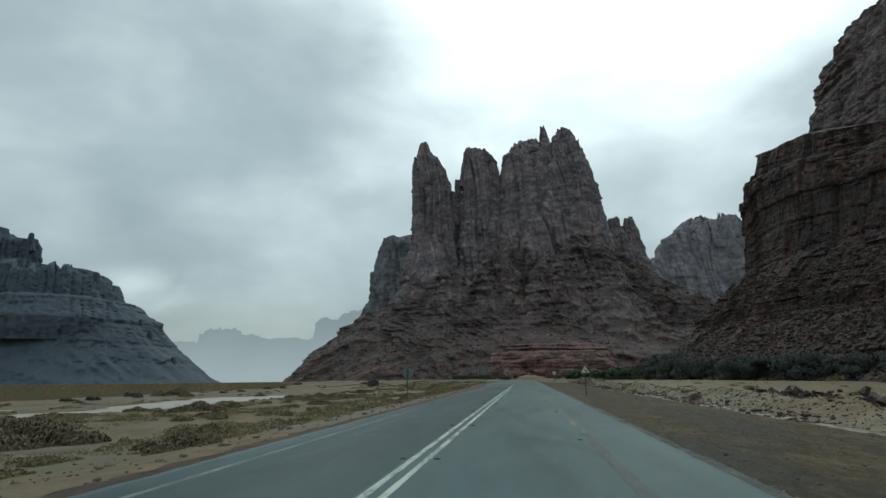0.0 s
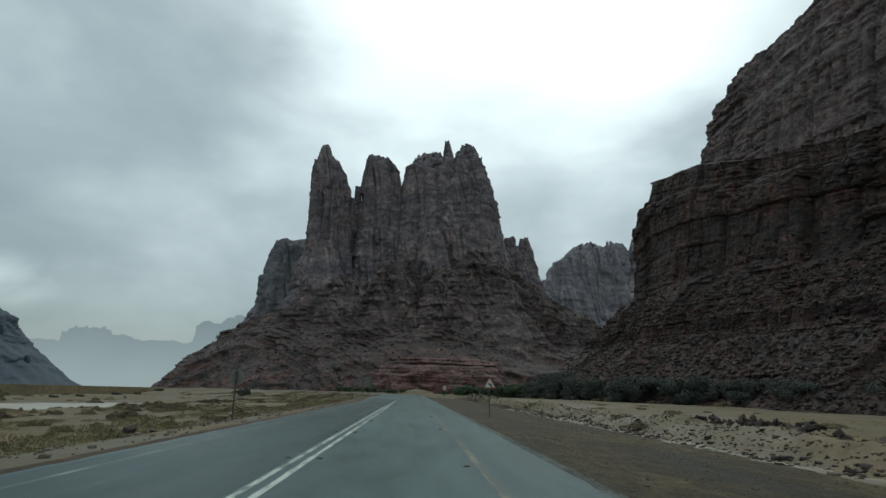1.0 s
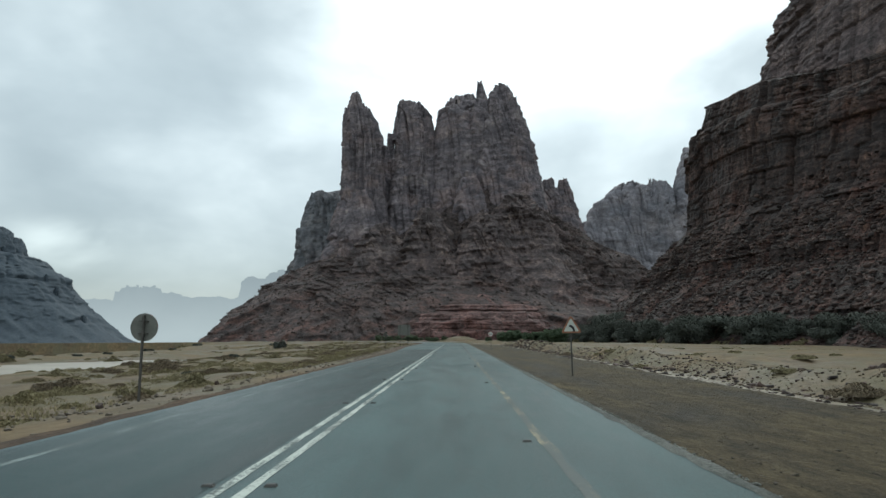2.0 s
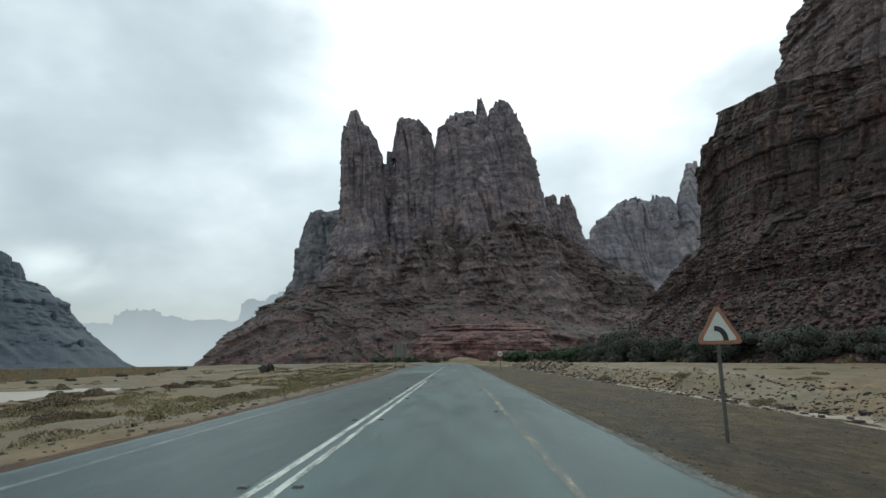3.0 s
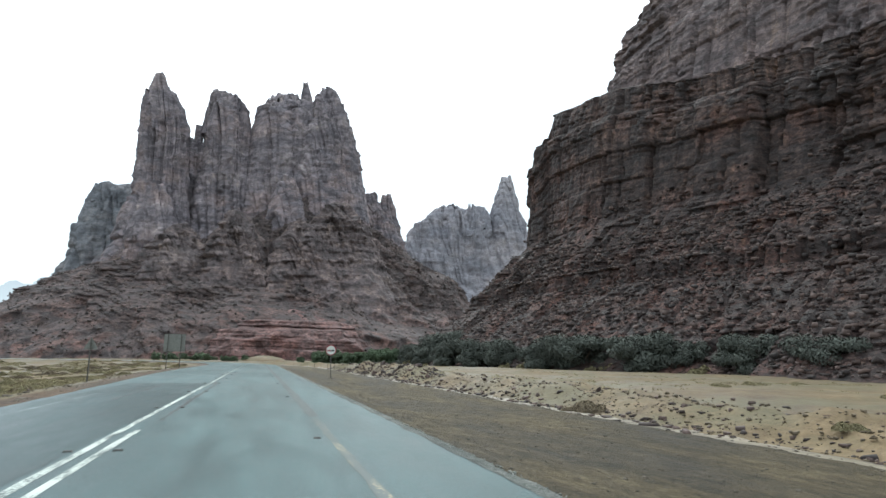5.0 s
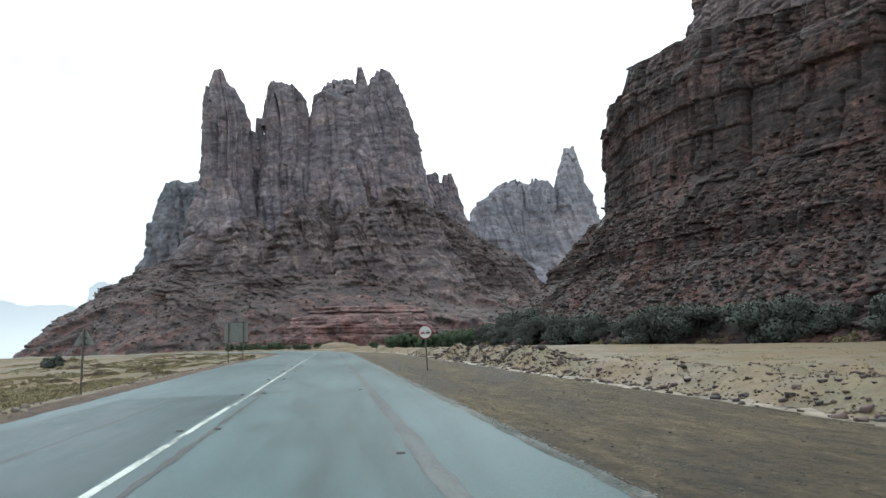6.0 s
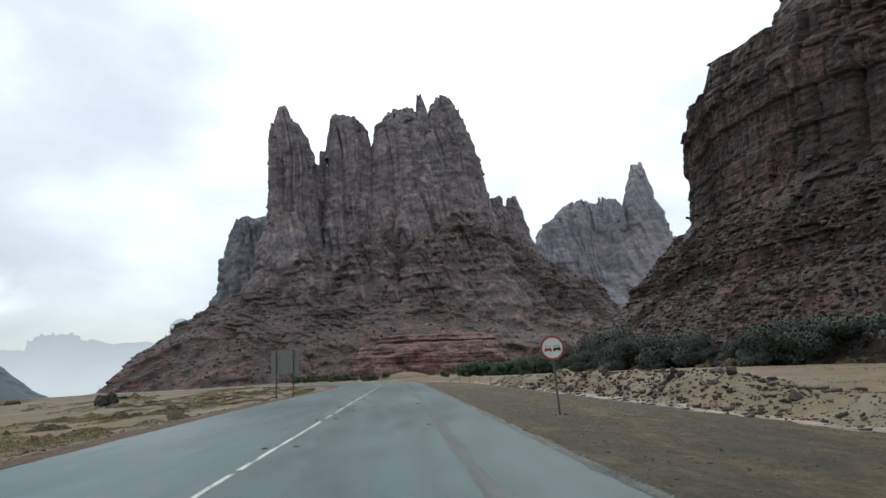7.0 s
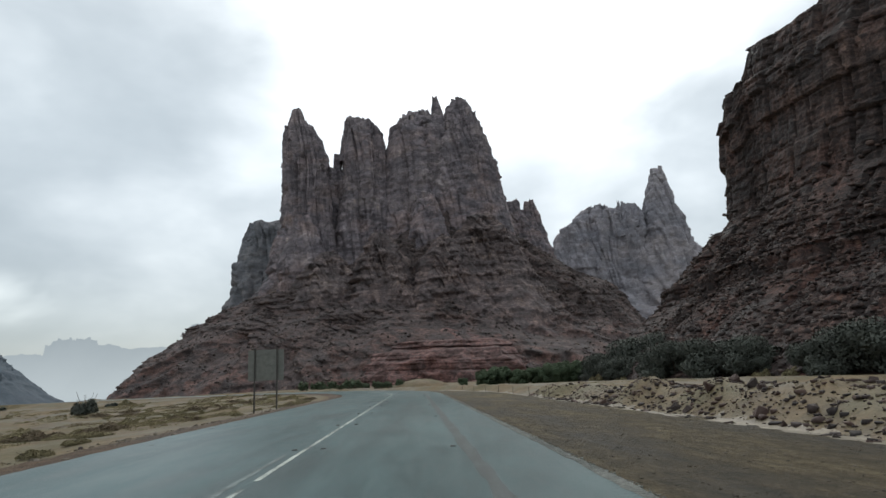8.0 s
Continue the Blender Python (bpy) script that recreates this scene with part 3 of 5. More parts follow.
def ground_z(x, y):
    x, y = np.asarray(x, float), np.asarray(y, float)
    s = across(x, y)
    crest = 0.22 + 0.28 * vnoise(y / 11, 0.3, 0.2, 4) - 0.15 * (1 - smooth01(y, 40, 85))
    lump = fbm(x / 3.2, y / 4.5, 0.5, 3, 4)
    # right of the road: gravel verge, gutter, sand bank, field
    right = np.interp(s, [5.2, 6.0, 8.0, 13.6, 14.6], [-0.03, -0.05, -0.22, -0.46, -0.52])
    bank = smooth01(s + 0.9 * vnoise(y / 5, 0.1, 0.8, 8), 14.9, 17.6) * (crest + 0.5)
    right = right + bank + smooth01(s, 14.8, 17) * 0.24 * lump * (1 - 0.5 * smooth01(s, 24, 40))
    back = smooth01(s + 1.3 * vnoise(y / 7, 0.6, 0.2, 28), 17.0, 21.0) * (0.58 + 0.22 * vnoise(y / 16, 0.4, 0.9, 29))
    right = right - back - 0.45 * smooth01(s, 26, 75) - 0.3 * smooth01(s, 70, 90)
    clod = smooth01(s, 15.2, 16.5) * (1 - smooth01(s, 21, 26))
    right = right + clod * 0.34 * np.maximum(0, fbm(x / 1.1, y / 1.7, 0.5, 36, 3) - 0.1)
    heap = smooth01(s, 14.8, 16.6) * (1 - smooth01(s, 19.5, 22.5)) * smooth01(y, 137, 146) * (1 - smooth01(y, 168, 180))
    right = right + heap * (0.6 + 0.4 * vnoise(x / 2.3, y / 3.1, 0.4, 63))
    # left: short gravel slope to the flood plain
    sl = s - (left_edge(y) + 4.55) * (s < 0)
    left = np.interp(-sl, [4.3, 5.2, 6.6, 9.0, 14, 30, 60, 86, 120], [-0.05, -0.09, -0.17, -0.5, -0.85, -1.5, -2.4, -2.35, -2.6])
    hummock = fbm(x / 7.0, y / 13.0, 0.1, 11, 4)
    left = left + smooth01(-s, 9, 16) * (0.30 * hummock + 0.13 * fbm(x / 2.1, y / 3.2, 0.3, 12, 3) + 0.14 * vnoise(x / 26, y / 70, 0.7, 19))
    for mid, wide, deep, k in ((-25, 3.5, 0.16, 23), (-59, 16.0, 1.0, 24)):
        c = mid + 0.14 * mid * vnoise(y / 48, 0.4, 0.6, k)
        left = left - deep * np.exp(-((s - c) / (wide * (0.8 + 0.4 * vnoise(y / 23, 0.2, 0.3, k + 9)))) ** 2)
    z = np.where(s > 0, right, left)
    fall = 13 * smooth01(-x, 112, 180) + 62 * smooth01(-x, 170, 480)
    z = z - fall
    road = (s < 5.4) & (sl > -4.45)
    z = np.where(road, -0.09, z)
    far = smooth01(np.hypot(x, y - 120), 420, 700)
    return z * (1 - far) + far * (-1.1 - fall)


def spaced(stops):
    """Coordinates from rows of (start, step), the last a bare end."""
    out = []
    for (a, st), b in zip(stops[:-1], [r[0] for r in stops[1:]]):
        out += list(np.arange(a, b - 1e-6, st))
    return np.array(out + [stops[-1][0]])


gx = spaced([(-4800, 400), (-1200, 100), (-400, 20), (-160, 4), (-70, 1.2), (-30, 0.7), (-12, 0.35), (-6.5, 1.2), (1.5, 0.35), (26, 0.7), (50, 2.0), (140, 20), (400, 100), (1200, 400), (4800, 0)])
gy = spaced([(-4800, 400), (-800, 100), (-100, 15), (-10, 2.0), (6, 0.55), (190, 1.0), (360, 4.0), (520, 20), (1000, 100), (2000, 400), (4800, 0)])
GX, GY = np.meshgrid(gx, gy)
ground = grid_mesh("ground", np.stack([GX, GY, ground_z(GX, GY)], -1), GROUND)
tagged(ground, "pale wet sand plain with patches of dry grass", "ground", kind="structure")


def strip(name, s0, s1, l0, l1, z, material, n=2, step=2.0, parent=None, label="", wobble=0.0, seed=0, follow=False):
    ls = np.arange(l0, l1 + step * 0.5, step)
    P = np.zeros((len(ls), n, 3))
    for i, l in enumerate(ls):
        a = s0(l) if callable(s0) else s0
        b = s1(l) if callable(s1) else s1
        for j in range(n):
            s = a + (b - a) * j / (n - 1)
            if wobble and j == n - 1:
                s += wobble * float(fbm(l / 0.9, 0.2, 0.4, seed, 4, 0.7))
            if wobble and j == 0:
                s += wobble * float(fbm(l / 0.9, 5.2, 0.4, seed, 4, 0.7))
            x, y = on_road(l, s)
            P[i, j] = (x, y, z if not follow else float(ground_z(x, y)) + z)
    return grid_mesh(name, P, material, parent, label, smooth=False)


road = strip("road", lambda l: float(left_edge(l)), 5.75, -60, 395, 0.0, ASPHALT, n=12, step=0.3, wobble=0.055, seed=2)
tagged(road, "wet grey-green asphalt two-lane road with worn markings", "road", kind="structure")
verge = strip("verge", 5.3, 14.6, -40, 330, 0.012, VERGE, n=26, step=0.8, wobble=0.25, seed=6, follow=True)
tagged(verge, "wet brown gravel verge beside the asphalt", "verge", kind="structure")
verge_w = strip("verge_west", lambda l: float(left_edge(l)) - 0.7 - 1.1 * float(smooth01(l, 70, 110)), lambda l: float(left_edge(l)) + 0.3, -40, 330, 0.03, SHOULDER, n=12, step=0.8, wobble=0.3, seed=9, follow=True)
tagged(verge_w, "narrow reddish gravel shoulder sloping to the plain", "verge", kind="structure")
water = mesh_object("water", [(-112, -100, -2.75), (-24, -100, -2.75), (-24, 165, -2.75), (-112, 165, -2.75)], [(0, 1, 2, 3)], WATER)
tagged(water, "shallow muddy flood water lying in the plain", "water", kind="structure")

# ---- road markings ----
marks = thing("road_marking", "worn white and yellow painted road lines", "road marking", kind="structure")
strip("double_line", -0.22, -0.09, -40, 118, 0.005, WHITE_PAINT, step=0.5, parent=marks, wobble=0.012, seed=31)
strip("double_line", 0.09, 0.22, -40, 98, 0.005, WHITE_PAINT, step=0.5, parent=marks, wobble=0.012, seed=32)
for l0, l1 in ((118.2, 127), (127.6, 139), (140.6, 143), (144, 163), (164, 176), (177, 200), (202, 231), (233, 330)):
    strip("centre_line", -0.155, -0.045, l0, l1, 0.005, WHITE_PAINT, step=0.5, parent=marks, wobble=0.012, seed=int(l0))
strip("centre_line", -0.46, -0.34, 138, 148, 0.005, FADED_PAINT, step=0.5, parent=marks, wobble=0.02, seed=7)
strip("edge_line", 3.80, 4.02, -40, 20, 0.005, WORN_STRIP, step=0.4, parent=marks, wobble=0.05, seed=4)
strip("edge_line", 3.82, 3.98, 20.4, 100, 0.005, YELLOW_PAINT, step=0.4, parent=marks, wobble=0.03, seed=8)
strip("edge_line", 3.78, 4.08, 100.4, 330, 0.005, WORN_STRIP, step=0.4, parent=marks, wobble=0.05, seed=3)
strip("tar_patch", 0.5, 2.7, 196, 197.4, 0.005, WORN_STRIP, step=0.2, parent=marks, wobble=0.3, seed=5)
strip("tar_patch", 0.02, 0.32, 121.2, 123.6, 0.0062, TAR, step=0.1, parent=marks, wobble=0.12, seed=41)
strip("tar_seam", 0.2, 1.7, 122.7, 122.82, 0.0062, TAR, n=4, step=0.04, parent=marks, wobble=0.2, seed=42)
strip("tar_seam", 0.24, 0.34, 100, 121.4, 0.0062, TAR, step=0.25, parent=marks, wobble=0.05, seed=43)
strip("tar_seam", -2.4, -2.28, 108, 120, 0.0062, TAR, step=0.25, parent=marks, wobble=0.06, seed=44)
strip("edge_line", -3.72, -3.58, -40, 112, 0.005, FADED_PAINT, parent=marks)

# ---- main mountain ahead ----
massif = thing("mountain", "towering brown sandstone mountain with jagged pinnacles", "mountain", kind="structure")
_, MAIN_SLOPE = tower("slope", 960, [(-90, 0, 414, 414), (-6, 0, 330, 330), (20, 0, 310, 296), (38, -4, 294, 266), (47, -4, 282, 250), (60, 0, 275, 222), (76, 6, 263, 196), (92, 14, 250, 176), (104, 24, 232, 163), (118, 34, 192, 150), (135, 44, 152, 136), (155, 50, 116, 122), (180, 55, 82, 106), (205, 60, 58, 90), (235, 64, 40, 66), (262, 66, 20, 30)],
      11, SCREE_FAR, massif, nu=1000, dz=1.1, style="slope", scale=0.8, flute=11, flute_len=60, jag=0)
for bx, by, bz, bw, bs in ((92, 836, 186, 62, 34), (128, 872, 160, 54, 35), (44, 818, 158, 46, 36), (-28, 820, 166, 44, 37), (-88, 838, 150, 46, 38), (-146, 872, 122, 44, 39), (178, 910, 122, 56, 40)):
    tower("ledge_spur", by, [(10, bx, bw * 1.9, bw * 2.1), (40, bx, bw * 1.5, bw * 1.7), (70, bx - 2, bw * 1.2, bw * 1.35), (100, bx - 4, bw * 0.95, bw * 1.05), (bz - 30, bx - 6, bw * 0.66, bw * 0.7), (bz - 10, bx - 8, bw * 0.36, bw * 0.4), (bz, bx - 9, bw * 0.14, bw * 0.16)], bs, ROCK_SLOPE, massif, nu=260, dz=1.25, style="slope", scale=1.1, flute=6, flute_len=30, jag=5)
tower("red_ledge", 727, [(-6, 26, 112, 108), (6, 27, 106, 102), (8, 27, 101, 97), (16, 28, 96, 92), (18, 28, 90, 86), (25, 29, 84, 80), (27, 30, 76, 72), (34, 31, 66, 62), (36, 31, 52, 46)], 33, ROCK_RED, massif, nu=420, dz=0.6, style="strata", flute=7, flute_len=26, jag=0, label="red mudstone ledges at the mountain foot")
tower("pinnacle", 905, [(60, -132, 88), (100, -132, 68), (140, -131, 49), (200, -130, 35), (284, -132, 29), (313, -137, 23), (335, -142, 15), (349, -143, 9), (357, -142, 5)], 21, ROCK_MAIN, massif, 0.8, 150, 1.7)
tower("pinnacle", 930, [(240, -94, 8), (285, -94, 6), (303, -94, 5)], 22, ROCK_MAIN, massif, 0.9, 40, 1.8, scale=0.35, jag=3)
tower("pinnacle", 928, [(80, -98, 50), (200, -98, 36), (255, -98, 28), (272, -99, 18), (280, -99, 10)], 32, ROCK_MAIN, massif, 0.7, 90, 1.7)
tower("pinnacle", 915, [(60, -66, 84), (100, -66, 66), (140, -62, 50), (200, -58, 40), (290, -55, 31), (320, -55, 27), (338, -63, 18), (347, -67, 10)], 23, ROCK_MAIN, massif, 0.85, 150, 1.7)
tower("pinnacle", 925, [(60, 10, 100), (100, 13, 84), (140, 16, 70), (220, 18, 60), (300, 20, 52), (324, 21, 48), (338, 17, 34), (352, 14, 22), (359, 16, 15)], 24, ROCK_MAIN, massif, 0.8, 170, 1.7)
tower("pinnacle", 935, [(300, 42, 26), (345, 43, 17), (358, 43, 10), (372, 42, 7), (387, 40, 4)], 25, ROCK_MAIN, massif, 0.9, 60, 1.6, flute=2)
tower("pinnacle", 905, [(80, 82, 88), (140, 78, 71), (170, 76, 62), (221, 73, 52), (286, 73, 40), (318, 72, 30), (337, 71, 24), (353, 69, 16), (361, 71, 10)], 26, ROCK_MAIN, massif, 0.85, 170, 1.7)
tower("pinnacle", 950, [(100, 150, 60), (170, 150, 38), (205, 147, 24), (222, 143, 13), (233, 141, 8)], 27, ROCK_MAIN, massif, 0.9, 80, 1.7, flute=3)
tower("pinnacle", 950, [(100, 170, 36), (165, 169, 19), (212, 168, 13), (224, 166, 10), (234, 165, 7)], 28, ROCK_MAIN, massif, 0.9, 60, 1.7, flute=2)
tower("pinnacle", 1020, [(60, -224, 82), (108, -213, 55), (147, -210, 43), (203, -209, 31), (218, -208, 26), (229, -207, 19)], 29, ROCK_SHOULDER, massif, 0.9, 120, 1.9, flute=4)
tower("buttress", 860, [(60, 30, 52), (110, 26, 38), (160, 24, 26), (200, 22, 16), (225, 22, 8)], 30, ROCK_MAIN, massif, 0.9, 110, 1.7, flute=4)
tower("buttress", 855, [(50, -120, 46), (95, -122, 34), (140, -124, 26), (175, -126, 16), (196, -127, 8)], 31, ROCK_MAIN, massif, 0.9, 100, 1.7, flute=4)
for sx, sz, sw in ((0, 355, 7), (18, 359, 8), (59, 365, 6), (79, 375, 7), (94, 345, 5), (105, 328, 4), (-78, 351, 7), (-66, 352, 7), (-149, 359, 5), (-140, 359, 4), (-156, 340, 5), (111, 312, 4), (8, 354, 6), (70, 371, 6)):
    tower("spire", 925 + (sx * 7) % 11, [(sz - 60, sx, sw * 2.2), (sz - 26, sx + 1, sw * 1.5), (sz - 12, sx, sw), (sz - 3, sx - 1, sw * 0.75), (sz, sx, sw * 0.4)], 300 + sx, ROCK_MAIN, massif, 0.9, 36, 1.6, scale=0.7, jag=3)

# ---- mountain behind it to the east ----
eastern = thing("mountain", "grey hazy sandstone ridge with a tall pointed spire", "mountain", kind="structure")
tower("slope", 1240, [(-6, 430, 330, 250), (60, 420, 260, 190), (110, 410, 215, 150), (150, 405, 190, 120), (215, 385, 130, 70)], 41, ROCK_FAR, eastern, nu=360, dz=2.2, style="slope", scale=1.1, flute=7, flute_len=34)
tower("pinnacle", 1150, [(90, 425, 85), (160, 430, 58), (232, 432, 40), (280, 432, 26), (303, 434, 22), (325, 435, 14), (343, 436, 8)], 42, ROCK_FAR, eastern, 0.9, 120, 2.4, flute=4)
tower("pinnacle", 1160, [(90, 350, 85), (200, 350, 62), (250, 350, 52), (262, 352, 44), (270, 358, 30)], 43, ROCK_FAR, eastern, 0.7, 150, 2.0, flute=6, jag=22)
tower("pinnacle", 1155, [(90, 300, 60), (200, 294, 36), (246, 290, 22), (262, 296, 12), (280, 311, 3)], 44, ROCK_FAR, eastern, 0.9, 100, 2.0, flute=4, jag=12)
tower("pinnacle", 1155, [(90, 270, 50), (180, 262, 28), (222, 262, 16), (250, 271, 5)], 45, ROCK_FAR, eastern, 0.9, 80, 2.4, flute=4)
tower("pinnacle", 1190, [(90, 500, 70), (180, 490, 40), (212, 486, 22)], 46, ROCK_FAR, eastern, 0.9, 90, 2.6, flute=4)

# ---- mesa across the plain to the west ----
western = thing("mesa", "mesa in haze-tinted blue-grey, dropping in steps to the plain", "mesa", kind="structure")
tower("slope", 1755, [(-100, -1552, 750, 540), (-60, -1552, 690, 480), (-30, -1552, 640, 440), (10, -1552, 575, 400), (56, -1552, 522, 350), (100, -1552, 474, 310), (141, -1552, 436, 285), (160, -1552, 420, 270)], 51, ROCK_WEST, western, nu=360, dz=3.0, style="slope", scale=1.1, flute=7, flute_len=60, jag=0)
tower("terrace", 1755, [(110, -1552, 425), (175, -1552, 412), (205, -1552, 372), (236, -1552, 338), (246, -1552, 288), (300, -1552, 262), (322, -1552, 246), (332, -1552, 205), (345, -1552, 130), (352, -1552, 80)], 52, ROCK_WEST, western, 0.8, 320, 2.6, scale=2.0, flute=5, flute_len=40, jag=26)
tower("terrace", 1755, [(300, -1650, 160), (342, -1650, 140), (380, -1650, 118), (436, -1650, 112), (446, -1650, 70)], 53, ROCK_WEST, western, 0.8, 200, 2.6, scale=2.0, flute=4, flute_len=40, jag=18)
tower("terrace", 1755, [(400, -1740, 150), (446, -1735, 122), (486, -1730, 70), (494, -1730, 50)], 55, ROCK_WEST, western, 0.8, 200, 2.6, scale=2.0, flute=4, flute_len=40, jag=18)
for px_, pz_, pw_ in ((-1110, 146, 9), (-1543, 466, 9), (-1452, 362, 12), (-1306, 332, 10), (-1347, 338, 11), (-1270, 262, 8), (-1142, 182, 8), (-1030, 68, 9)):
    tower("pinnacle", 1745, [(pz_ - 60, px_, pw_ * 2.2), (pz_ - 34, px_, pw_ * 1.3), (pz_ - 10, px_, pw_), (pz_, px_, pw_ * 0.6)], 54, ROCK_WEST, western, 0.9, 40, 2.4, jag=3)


# ---- cliff to the east of the road ----
def cliff(name, line, profile, seed, material, parent, step=0.6, dz=0.42, flute=3.0, rough=0.2, crest=None, label=""):
    """A long rock face. line: plan of its brink from far to near; profile: height, outward distance from the brink."""
    p = np.array(line, float)
    seg = np.concatenate([[0], np.cumsum(np.hypot(*(p[1:] - p[:-1]).T))])
    n = int(seg[-1] / step)
    tt = np.linspace(0, seg[-1], n)
    px, py = np.interp(tt, seg, p[:, 0]), np.interp(tt, seg, p[:, 1])
    k = max(3, int(9 / step))
    ker = np.hanning(k + 2)[1:-1]
    ker /= ker.sum()
    px, py = (np.convolve(np.pad(v, k // 2, mode="edge"), ker, "same")[k // 2:k // 2 + n] for v in (px, py))
    tx, ty = np.gradient(px), np.gradient(py)
    ln = np.hypot(tx, ty)
    nx, ny = ty / ln, -tx / ln
    zs, off = (np.array(c, float) for c in zip(*profile))
    slope = np.concatenate([[0], np.cumsum(np.hypot(np.diff(zs), np.diff(off)))])
    m = int(slope[-1] / dz)
    q = np.linspace(0, slope[-1], m)
    z, o = np.interp(q, slope, zs), np.interp(q, slope, off)
    Z, _ = np.meshgrid(z, tt, indexing="ij")
    O = np.repeat(o[:, None], n, 1)
    X, Y = px[None] + nx[None] * O, py[None] + ny[None] * O
    steep = np.clip(np.gradient(z, q), 0, 1)[:, None]
    jz = Z + 1.4 * vnoise(X / 60, Y / 60, Z / 90, seed + 3)
    run = tt[None] + 1.2 * vnoise(X / 9, Y / 9, Z / 14, 74) + 0 * Z
    v0, e0, f0, h0 = masonry(run, jz, seed + 90, 22, 60, 0.42)
    v1, e1, f1, h1 = masonry(run + 23, jz, seed + 91, 7, 19, 0.75)
    v2, e2, f2, h2 = masonry(run + 11, jz + 1.5 * v1, seed + 92, 2.4, 6.5, 1.0)
    v3, e3, f3, h3 = masonry(run, jz, seed + 93, 0.9, 2.4, 1.9)
    broken = np.clip(0.6 + 1.1 * vnoise(X / 22, Y / 22, Z / 18, seed + 6), 0.15, 1.2)
    d = 2.4 * v0 - 2.2 * (e0 < 0.8) + 1.3 * v1 - 1.4 * (e1 < 0.55) + 0.4 * h1 - 0.4 * (f1 > 0.92)
    d = d + broken * (0.85 * v2 + 0.5 * h2 - 0.6 * (e2 < 0.4) - 0.4 * (f2 > 0.86) + 0.45 * v3 + 0.3 * h3 - 0.15 * (f3 > 0.78))
    d = d * (0.22 + 0.78 * steep) + flute * vnoise(X / 34, Y / 34, Z / 90, seed + 9)
    d = d + rough * fbm(X / 2.6, Y / 2.6, Z / 1.8, seed + 21, 4, 0.6)
    X, Y = X + nx[None] * d, Y + ny[None] * d
    if crest is not None:
        lift = np.array([crest(a, b) for a, b in zip(px, py)])
        Z = Z + lift[None] * np.clip((Z - zs[0]) / (zs[-1] - zs[0]), 0, 1) ** 2
    Z = Z + 0.5 * rough * fbm(X / 2.2, Y / 2.2, Z / 2.2, seed + 44, 3)
    P = np.stack([X, Y, Z], -1)
    return grid_mesh(name, P, material, parent, label, smooth=False), P


east_cliff = thing("cliff", "dark wet layered sandstone cliff above a boulder slope", "cliff", kind="structure")
lower_line = [(330, 392), (230, 392), (165, 384), (140, 374), (128.5, 362), (126.5, 352), (130.5, 340), (129.5, 316), (131.5, 288), (138.5, 252), (149.5, 205), (164, 140), (180, 60), (200, -40)]
lower_profile = [(-2.0, 69), (3, 61), (10, 52), (20, 41), (25, 35.5), (26, 33.8), (32, 32.6), (33, 29), (40, 23.5), (46, 18), (50, 14.5), (54, 11.5), (58, 9.6), (71, 7.8), (86, 6.6), (99, 5.6), (103, 4.4), (104.5, 1.8), (112, 1.0), (117, 0.6), (118.5, -4), (121, -15), (126, -40)]


def brink_drop(x, y):
    """The rim is highest at its corner, steps down behind it and sinks towards the south."""
    return float(np.interp(y, [205, 252, 288, 316, 338, 342, 346, 356, 372], [-30, -22, -10, -5.5, 0, 0, -9, -14, -20]))


face, FACE = cliff("rock_face", lower_line, lower_profile, 61, ROCK_NEAR, east_cliff, crest=brink_drop)
# Lower faces take the darkened scree, so the cliff's foot reads shaded.
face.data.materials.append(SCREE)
nv_, nu_ = FACE.shape[:2]
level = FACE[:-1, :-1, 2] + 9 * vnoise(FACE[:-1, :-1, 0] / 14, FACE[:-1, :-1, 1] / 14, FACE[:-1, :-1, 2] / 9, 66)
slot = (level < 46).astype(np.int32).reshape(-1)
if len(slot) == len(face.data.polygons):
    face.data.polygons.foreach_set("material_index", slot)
upper_line = [(330, 348), (240, 348), (185, 340), (161, 330), (155, 315), (160, 285), (168, 250), (180, 205), (195, 140), (212, 60), (230, -40)]
upper_profile = [(82, 16), (96, 13), (110, 9.5), (122, 7.5), (134, 5.5), (138, 3.0), (148, 0.5), (152, -3.5), (160, -5), (163, -9), (168, -12), (170, -18), (172, -28)]


def upper_rise(x, y):
    """The upper wall climbs towards the south."""
    return float(np.interp(y, [250, 285, 315], [20, 9, 0]))


cliff("upper_face", upper_line, upper_profile, 62, ROCK_UPPER, east_cliff, step=0.8, dz=0.5, crest=upper_rise)

# ---- distant ridges beyond the plain, glowing pale to stand for rain haze ----
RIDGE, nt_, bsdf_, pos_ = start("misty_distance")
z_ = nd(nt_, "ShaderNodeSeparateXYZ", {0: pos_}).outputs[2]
# Haze is put in as emission, paler towards the ridge foot.
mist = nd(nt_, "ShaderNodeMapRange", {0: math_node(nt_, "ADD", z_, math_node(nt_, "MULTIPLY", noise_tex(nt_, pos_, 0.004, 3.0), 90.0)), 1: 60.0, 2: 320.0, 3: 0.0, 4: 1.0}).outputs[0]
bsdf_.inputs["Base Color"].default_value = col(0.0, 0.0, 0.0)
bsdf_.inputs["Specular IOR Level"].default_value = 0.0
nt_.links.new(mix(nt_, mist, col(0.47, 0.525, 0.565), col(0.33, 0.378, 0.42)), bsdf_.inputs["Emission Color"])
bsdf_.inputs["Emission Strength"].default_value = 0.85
ridge = thing("mountain_ridge", "pale misty mountain ridge far across the plain", "mountain", kind="structure")
